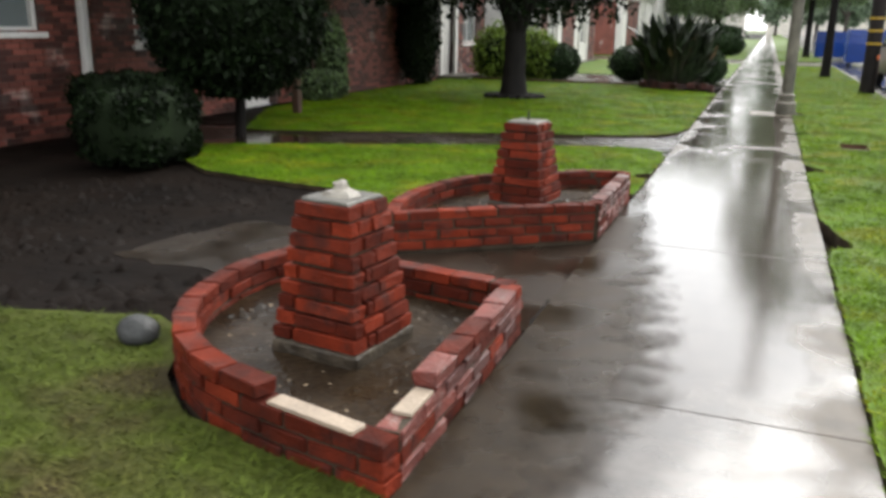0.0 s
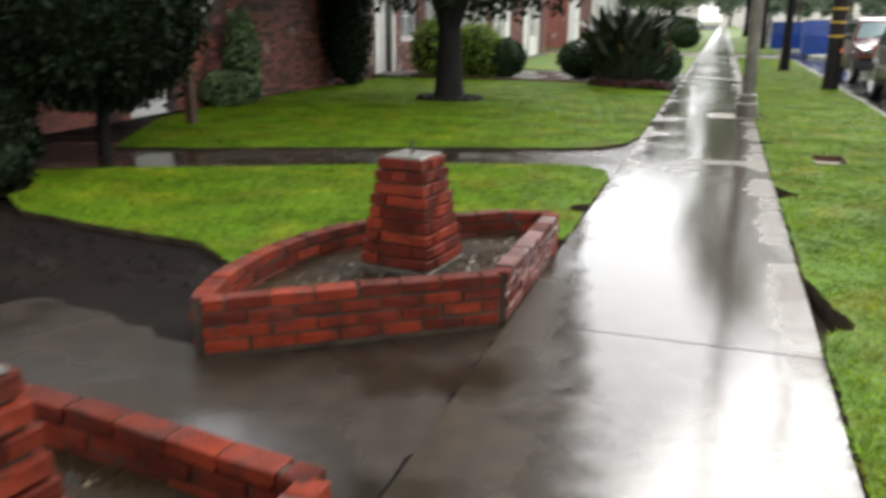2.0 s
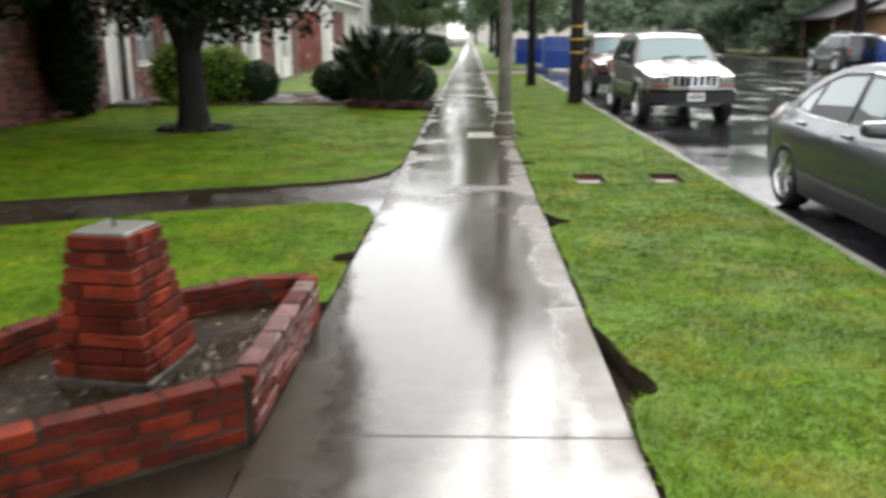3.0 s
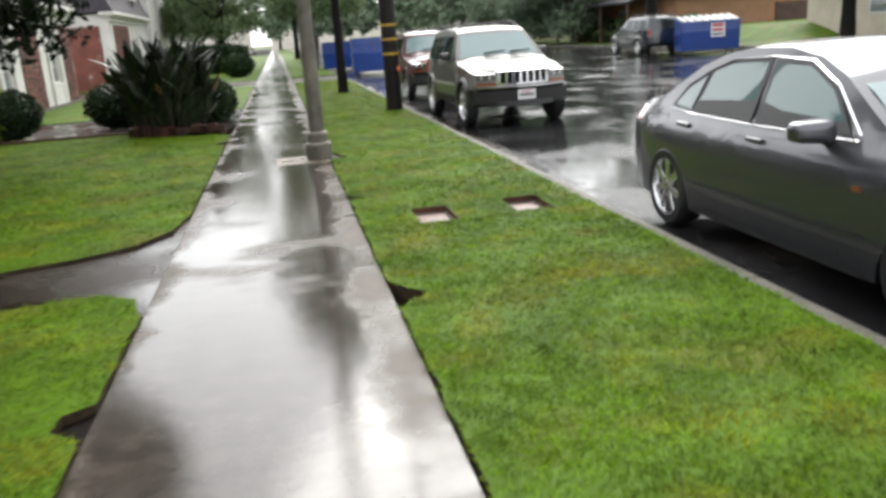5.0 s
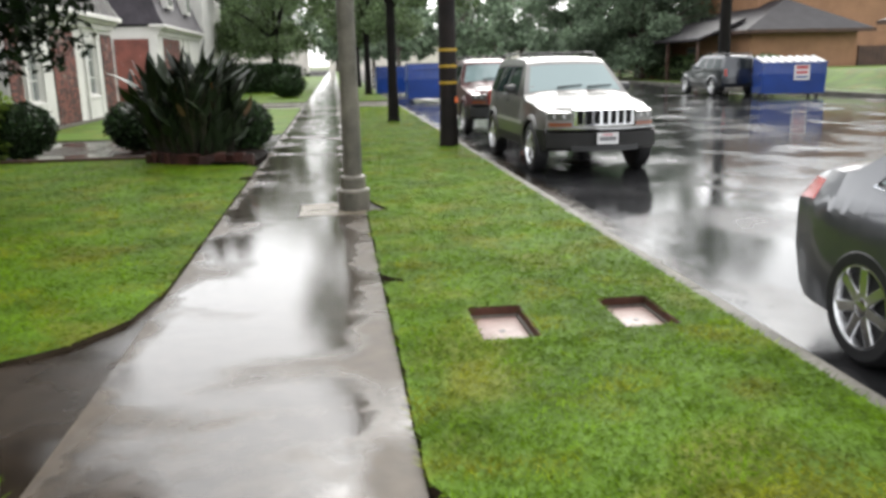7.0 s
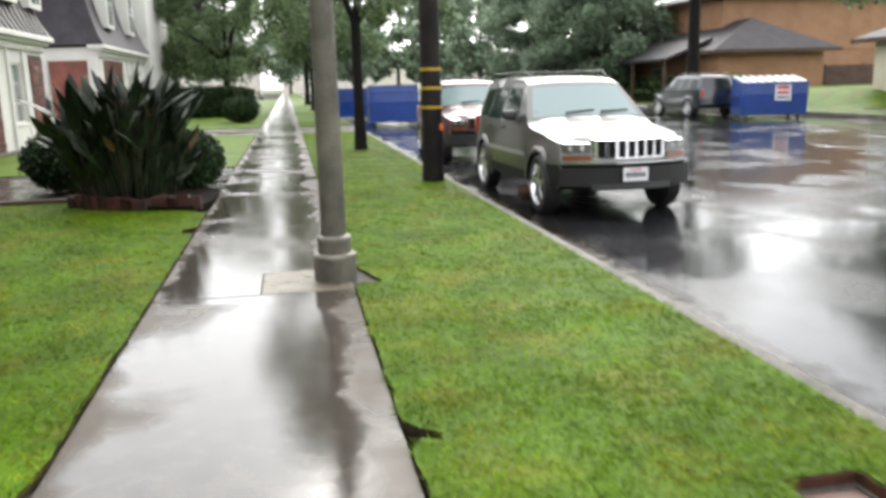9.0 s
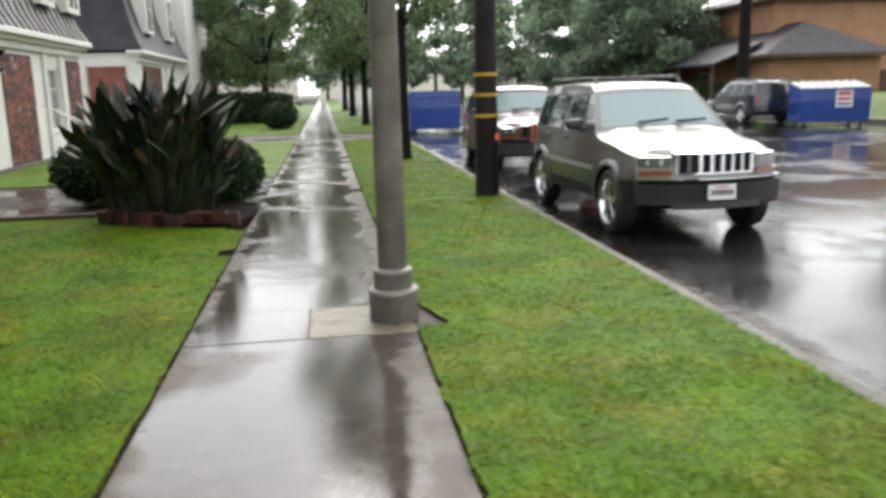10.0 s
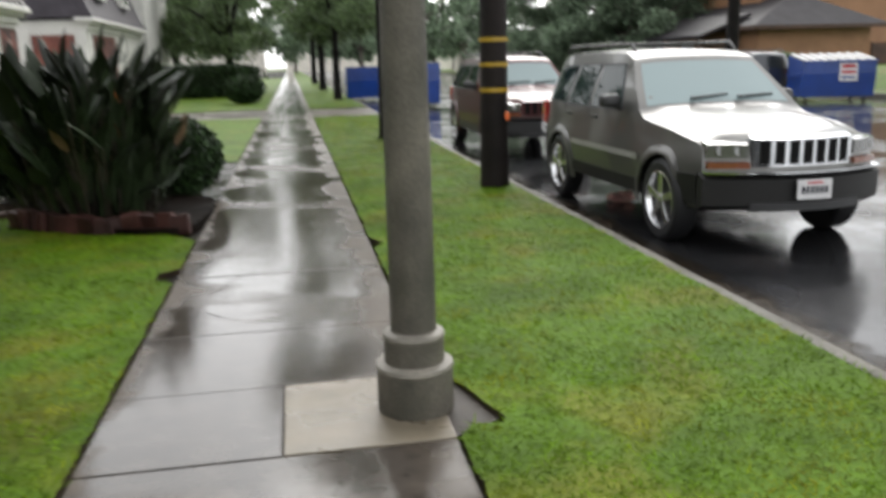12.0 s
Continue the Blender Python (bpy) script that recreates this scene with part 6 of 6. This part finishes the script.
# pale rendered bay behind a brick wing wall whose top sweeps up in a curve
part("rendered_wall", boxed(HX - 0.32, HX - 0.10, 12.2, 18.3, -0.2, 3.2), WHITE, h1, "pale rendered wall")
top = [(13.2, 0.0), (13.25, 0.9), (13.5, 1.18), (14.0, 1.30), (14.5, 1.55), (14.9, 1.95), (15.15, 2.5), (15.2, 2.9), (18.3, 2.9), (18.3, 0.0)]
bm = bmesh.new()
lo = [bm.verts.new((HX - 0.10, y, z)) for y, z in top]
hi = [bm.verts.new((HX + 0.06, y, z)) for y, z in top]
bm.faces.new(lo[::-1])
bm.faces.new(hi)
for i in range(len(top)):
    bm.faces.new((lo[i], lo[(i + 1) % len(top)], hi[(i + 1) % len(top)], hi[i]))
bmesh.ops.recalc_face_normals(bm, faces=bm.faces)
part("wing_wall", bm, HOUSE_MORTAR, h1, "brick wing wall with a curved top")


def sweep(y):
    for (a, za), (b, zb) in zip(top[1:], top[2:]):
        if a <= y <= b:
            return za + (zb - za) * (y - a) / (b - a)
    return 0


brick_face(HX + 0.06, 13.27, 18.28, 0.0, 2.88, h1, 50, 1, (), sweep)
part("roof", prism([(-14.0, -6.6), (-6.7, -6.6), (-6.7, 25.8), (-14.0, 25.8)], 2.72, 2.95), SHINGLE, h1, "dark overhanging eave")
bm = bmesh.new()
vs = [bm.verts.new(p) for p in ((-6.7, -6.6, 2.95), (-6.7, 25.8, 2.95), (-10.3, 22.0, 4.6), (-10.3, -3.0, 4.6), (-14, -6.6, 2.95), (-14, 25.8, 2.95))]
for q in ((0, 1, 2, 3), (1, 5, 2), (5, 4, 3, 2), (4, 0, 3)):
    bm.faces.new([vs[i] for i in q])
part("roof_slope", bm, SHINGLE, h1, "dark shingle roof")
# Unseen overhang with posts, added only to shade the wall and hedges.
part("porch_eave", prism([(-7.4, -6.6), (-5.95, -6.6), (-5.95, 12.0), (-7.4, 12.0)], 2.55, 2.70), SHINGLE, h1, "unseen overhang added to shade the brick wall")
for y in (-2.0, 4.4, 11.8):
    part("porch_post", boxed(-6.1, -5.98, y, y + 0.12, -0.05, 2.55, bevel=0.01), DARK_WOOD, h1, "dark post of the added overhang")
part("downpipe", boxed(HX + 0.03, HX + 0.13, 8.68, 8.80, 0.0, 2.7, bevel=0.02), WHITE, h1, "white downpipe")
for y0, y1 in ((-6.0, 25.2),):
    part("back_wall", boxed(-13.6, -13.4, y0, y1, -0.2, 2.7), CREAM, h1)
    part("end_wall", boxed(-13.4, HX - 0.32, y1 - 0.2, y1, -0.2, 2.7), HOUSE_MORTAR, h1)
    part("end_wall", boxed(-13.4, HX - 0.32, y0, y0 + 0.2, -0.2, 2.7), HOUSE_MORTAR, h1)


def dormer(house, x, y, z, k=1.0):
    """A white arched dormer standing out of the steep roof."""
    bm = bmesh.new()
    n = 10
    w, e = 0.55 * (0.5 + 0.5 * k), 1.25 * k
    ring = [(-w, 0.0), (-w, e)] + [(-w * math.cos(math.pi * i / n), e + 0.38 * math.sin(math.pi * i / n)) for i in range(1, n)] + [(w, e), (w, 0.0)]
    a = [bm.verts.new((x, y + u, z + v)) for u, v in ring]
    b = [bm.verts.new((x - 1.1, y + u, z + v)) for u, v in ring]
    bm.faces.new(a)
    for i in range(len(ring) - 1):
        bm.faces.new((a[i], a[i + 1], b[i + 1], b[i]))
    bmesh.ops.recalc_face_normals(bm, faces=bm.faces)
    dm = part("dormer", bm, WHITE, house, "white arched dormer", 0.6)
    part("dormer_pane", boxed(x + 0.004, x + 0.02, y - w * 0.62, y + w * 0.62, z + 0.15, z + e), WINDOW, dm, "dormer window glass")
    part("dormer_bar", boxed(x + 0.018, x + 0.035, y - 0.02, y + 0.02, z + 0.15, z + e), WHITE, dm)
    part("dormer_bar", boxed(x + 0.018, x + 0.033, y - w * 0.62, y + w * 0.62, z + e * 0.55, z + e * 0.55 + 0.04), WHITE, dm)


def mansard(y0, y1, fx, words, roof_mat, seams, dormers, windows, bricks, eave=3.05, rise=2.9):
    """A two-storey house: white ground floor with brick panels, cornice, steep dark upper roof with dormers."""
    h = thing("mansard_house", words, "house", group="mansard houses")
    holes = [w for w in windows]
    part("wall", wall_hole(fx - 0.25, fx, y0, y1, -0.2, eave, holes), WHITE, h, "white painted wall")
    for w in windows:
        house_window(h, fx - 0.03, *w, bars=(1, 2))
        for yy in (w[0] - 0.24, w[1] + 0.06):
            part("pilaster", boxed(fx, fx + 0.07, yy, yy + 0.18, 0.0, eave - 0.32, bevel=0.01), WHITE, h, "white pilaster")
        part("window_apron", boxed(fx, fx + 0.05, w[0] - 0.06, w[1] + 0.06, 0.0, w[2] - 0.08, bevel=0.01), WHITE, h)
    for a, b in bricks:
        part("brick_panel", boxed(fx, fx + 0.02, a, b, 0.0, eave - 0.45), HOUSE_MORTAR, h)
        brick_face(fx + 0.02, a, b, 0.02, eave - 0.47, h, int(a * 7))
    part("plinth", boxed(fx, fx + 0.10, y0, y1, -0.1, 0.10, bevel=0.01), KERB, h)
    for k, (o, z0, z1) in enumerate(((0.10, eave - 0.34, eave - 0.16), (0.22, eave - 0.16, eave - 0.06), (0.36, eave - 0.06, eave + 0.08))):
        part("cornice", boxed(fx - 0.3, fx + o, y0 - o * 0.6, y1 + o * 0.6, z0, z1, bevel=0.02), WHITE, h, "white moulded cornice")
    bm = bmesh.new()
    prof = [(fx + 0.33, eave + 0.08), (fx + 0.12, eave + 0.45), (fx - 0.12, eave + 1.1), (fx - 0.36, eave + 2.0), (fx - 0.52, eave + rise)]
    rows = []
    for i, (x, z) in enumerate(prof):
        d = fx + 0.33 - x
        rows.append([bm.verts.new(p) for p in ((x, y0 - 0.2 + d, z), (x, y1 + 0.2 - d, z), (fx - 7.5 + d, y1 + 0.2 - d, z), (fx - 7.5 + d, y0 - 0.2 + d, z))])
    for a, b in zip(rows, rows[1:]):
        for i in range(4):
            bm.faces.new((a[i], a[(i + 1) % 4], b[(i + 1) % 4], b[i]))
    bm.faces.new(rows[-1])
    part("mansard_roof", bm, roof_mat, h, "steep dark mansard roof", 0.5)
    if seams:
        n = int((y1 - y0) / 0.42)
        for k in range(1, n):
            yy = y0 + (y1 - y0) * k / n
            bm = bmesh.new()
            for (xa, za), (xb, zb) in zip(prof, prof[1:]):
                tube(bm, (xa + 0.015, yy, za), (xb + 0.015, yy, zb), 0.018, 0.018, 5, cap=False)
            part("seam", bm, SEAM_DARK, h)
    for y in dormers:
        dormer(h, fx + 0.16, y, eave + 0.85, 1.0 if seams else 1.4)
    part("side_wall", boxed(fx - 7.2, fx - 0.25, y0, y0 + 0.25, -0.2, eave), WHITE, h)
    part("side_wall", boxed(fx - 7.2, fx - 0.25, y1 - 0.25, y1, -0.2, eave), WHITE, h)
    part("back_wall", boxed(fx - 7.4, fx - 7.2, y0, y1, -0.2, eave), WHITE, h)
    return h


mansard(26.9, 36.0, -6.0, "white mansard house with brick panels and arched dormers", SHINGLE_SEAM, True, (29.0, 33.3, 35.5),
        [(28.1, 29.0, 0.75, 2.35), (32.95, 33.95, 0.75, 2.35)], [(26.95, 27.7), (30.0, 31.9), (34.7, 35.9)])
wing = mansard(44.0, 55.0, -6.1, "white mansard house with dark roof farther along", SHINGLE, False, (46.6, 51.3),
               [(50.0, 51.2, 0.6, 2.3)], [(45.0, 48.8)], 3.25, 3.9)
for a, b in ((-7.9, -6.5), (-10.8, -8.4)):
    part("brick_panel", boxed(a, b, 43.96, 44.0, 0.0, 2.75), HOUSE_BRICK, wing, "brick panel of the end wall")
for a in (-6.45, -8.33, -11.2):
    part("pilaster", boxed(a, a + 0.36, 43.90, 44.0, 0.0, 2.9, bevel=0.012), WHITE, wing, "white pilaster")
tower = thing("white_house", "tall plain white house wall beyond the mansard roofs", "house")
part("wall", boxed(-13, -6.0, 56.3, 64.0, -0.2, 6.9, bevel=0.02), WHITE, tower)
part("roof", boxed(-13.3, -5.9, 56.2, 64.3, 6.9, 7.1, bevel=0.02), SHINGLE, tower)


def hip_roof(house, x0, x1, y0, y1, z, rise, over, mat, words):
    bm = bmesh.new()
    a = [bm.verts.new(p) for p in ((x0 - over, y0 - over, z), (x1 + over, y0 - over, z), (x1 + over, y1 + over, z), (x0 - over, y1 + over, z))]
    w, l = x1 - x0, y1 - y0
    if w < l:
        r = [bm.verts.new(((x0 + x1) / 2, y0 + w * 0.35, z + rise)), bm.verts.new(((x0 + x1) / 2, y1 - w * 0.35, z + rise))]
        fs = ((a[0], a[1], r[0]), (a[1], a[2], r[1], r[0]), (a[2], a[3], r[1]), (a[3], a[0], r[0], r[1]))
    else:
        r = [bm.verts.new((x0 + l * 0.35, (y0 + y1) / 2, z + rise)), bm.verts.new((x1 - l * 0.35, (y0 + y1) / 2, z + rise))]
        fs = ((a[0], a[1], r[1], r[0]), (a[1], a[2], r[1]), (a[2], a[3], r[0], r[1]), (a[3], a[0], r[0]))
    for f in fs:
        bm.faces.new(f)
    bm.faces.new(a[::-1])
    rf = part("roof", bm, mat, house, words)
    part("fascia", boxed(x0 - over, x1 + over, y0 - over - 0.02, y0 - over + 0.02, z - 0.18, z + 0.02), DARK_WOOD, rf)
    part("fascia", boxed(x0 - over - 0.02, x0 - over + 0.02, y0 - over, y1 + over, z - 0.18, z + 0.02), DARK_WOOD, rf)


def far_house(x0, x1, y0, y1, h, paint, words, upper=None, wins=()):
    hs = thing("far_house", words, "house", group="houses across the street")
    part("wall", boxed(x0, x1, y0, y1, -0.1, h, bevel=0.02), paint, hs)
    hip_roof(hs, x0, x1, y0, y1, h, 1.9, 0.7, SHINGLE, "dark hipped shingle roof")
    if upper:
        ux0, ux1, uy0, uy1, uh = upper
        part("upper_wall", boxed(ux0, ux1, uy0, uy1, h, uh, bevel=0.02), paint, hs)
        hip_roof(hs, ux0, ux1, uy0, uy1, uh, 1.7, 0.6, SHINGLE, "dark upper roof")
    for y in wins:
        w = part("window", boxed(x0 - 0.05, x0 + 0.02, y, y + 1.6, 1.0, 2.1, bevel=0.01), WHITE, hs, "white-framed window")
        part("pane", boxed(x0 - 0.06, x0 - 0.04, y + 0.1, y + 1.5, 1.1, 2.0), WINDOW, w, "dark window glass")
    return hs


tan_house = far_house(25.2, 31.8, 53.0, 70.0, 2.9, TAN, "tan stucco house with dark overhanging shingle roofs", (27.6, 44.0, 57.0, 69.0, 6.3), (60.0, 65.0))
part("rear_wing", boxed(31.81, 44.0, 57.0, 69.0, -0.1, 2.89, bevel=0.02), TAN, tan_house)
porch = thing("porch_roof", "low dark shingle porch roof along the tan house", "roof")
bm = bmesh.new()
q = [bm.verts.new(v) for v in ((22.7, 54.5, 2.55), (25.6, 54.5, 3.7), (25.6, 69.0, 3.7), (22.7, 69.0, 2.55), (22.7, 54.5, 2.4), (25.6, 54.5, 3.5), (25.6, 69.0, 3.5), (22.7, 69.0, 2.4))]
for f in ((0, 1, 2, 3), (7, 6, 5, 4), (0, 4, 5, 1), (1, 5, 6, 2), (2, 6, 7, 3), (3, 7, 4, 0)):
    bm.faces.new([q[i] for i in f])
part("slope", bm, SHINGLE, porch)
for y in (55.0, 59.5, 64.0, 68.5):
    part("post", boxed(22.85, 23.0, y, y + 0.15, 0.0, 2.5), DARK_WOOD, porch)
bm = bmesh.new()
rows = []
for k in range(15):
    y = 38.5 + k
    up = 0.75 * smooth(38.5, 42.0, y)
    rows.append([bm.verts.new((x, y, z)) for x, z in ((23.1, -0.05), (23.6, 0.05 + 0.15 * up), (24.6, 0.02 + 0.75 * up), (25.1, 0.02 + up), (36.0, 0.02 + up), (36.0, -0.05))])
for a, b in zip(rows, rows[1:]):
    for i in range(5):
        bm.faces.new((a[i], a[i + 1], b[i + 1], b[i]))
bm.faces.new(rows[0][::-1])
bm.faces.new(rows[-1])
bmesh.ops.recalc_face_normals(bm, faces=bm.faces)
tagged(put("lawn_bank", bm, TURF, None, "", 0.8), "green grass bank before the tan house", "lawn", kind="structure")
far_house(25.5, 33.0, 86.0, 104.0, 3.0, CREAM, "cream house across the street with shingle roof", None, (90.0, 96.0))
far_house(26.5, 34.0, 28.0, 42.0, 2.9, CREAM, "cream house across the street with shingle roof", (27.0, 34.0, 30.0, 40.0, 5.8), (31.0, 36.0))
fence = thing("board_fence", "dark brown board fence beside the tan house", "fence")
for k in range(26):
    part("board", boxed(31.9 + 0.3 * k, 31.9 + 0.3 * k + 0.285, 52.9, 52.94, 0.0, 1.9 + 0.01 * (k % 3)), DARK_WOOD, fence)
for k in range(4):
    part("post", boxed(31.9 + 2.4 * k, 32.0 + 2.4 * k, 52.94, 53.04, 0.0, 1.95), DARK_WOOD, fence)
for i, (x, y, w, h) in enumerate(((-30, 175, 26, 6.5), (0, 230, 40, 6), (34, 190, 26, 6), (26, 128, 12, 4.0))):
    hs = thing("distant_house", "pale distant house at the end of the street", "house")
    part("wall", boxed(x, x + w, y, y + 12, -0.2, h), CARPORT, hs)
    hip_roof(hs, x, x + w, y, y + 12, h, 2.2, 0.6, SHINGLE_SEAM, "grey roof")
ped = tagged(put("pavement_far", boxed(FAR_KERB + 1.6, FAR_KERB + 3.0, -40, 250, -0.1, 0.012), PAVE), "wet pavement on the far side of the street", "pavement", kind="structure")
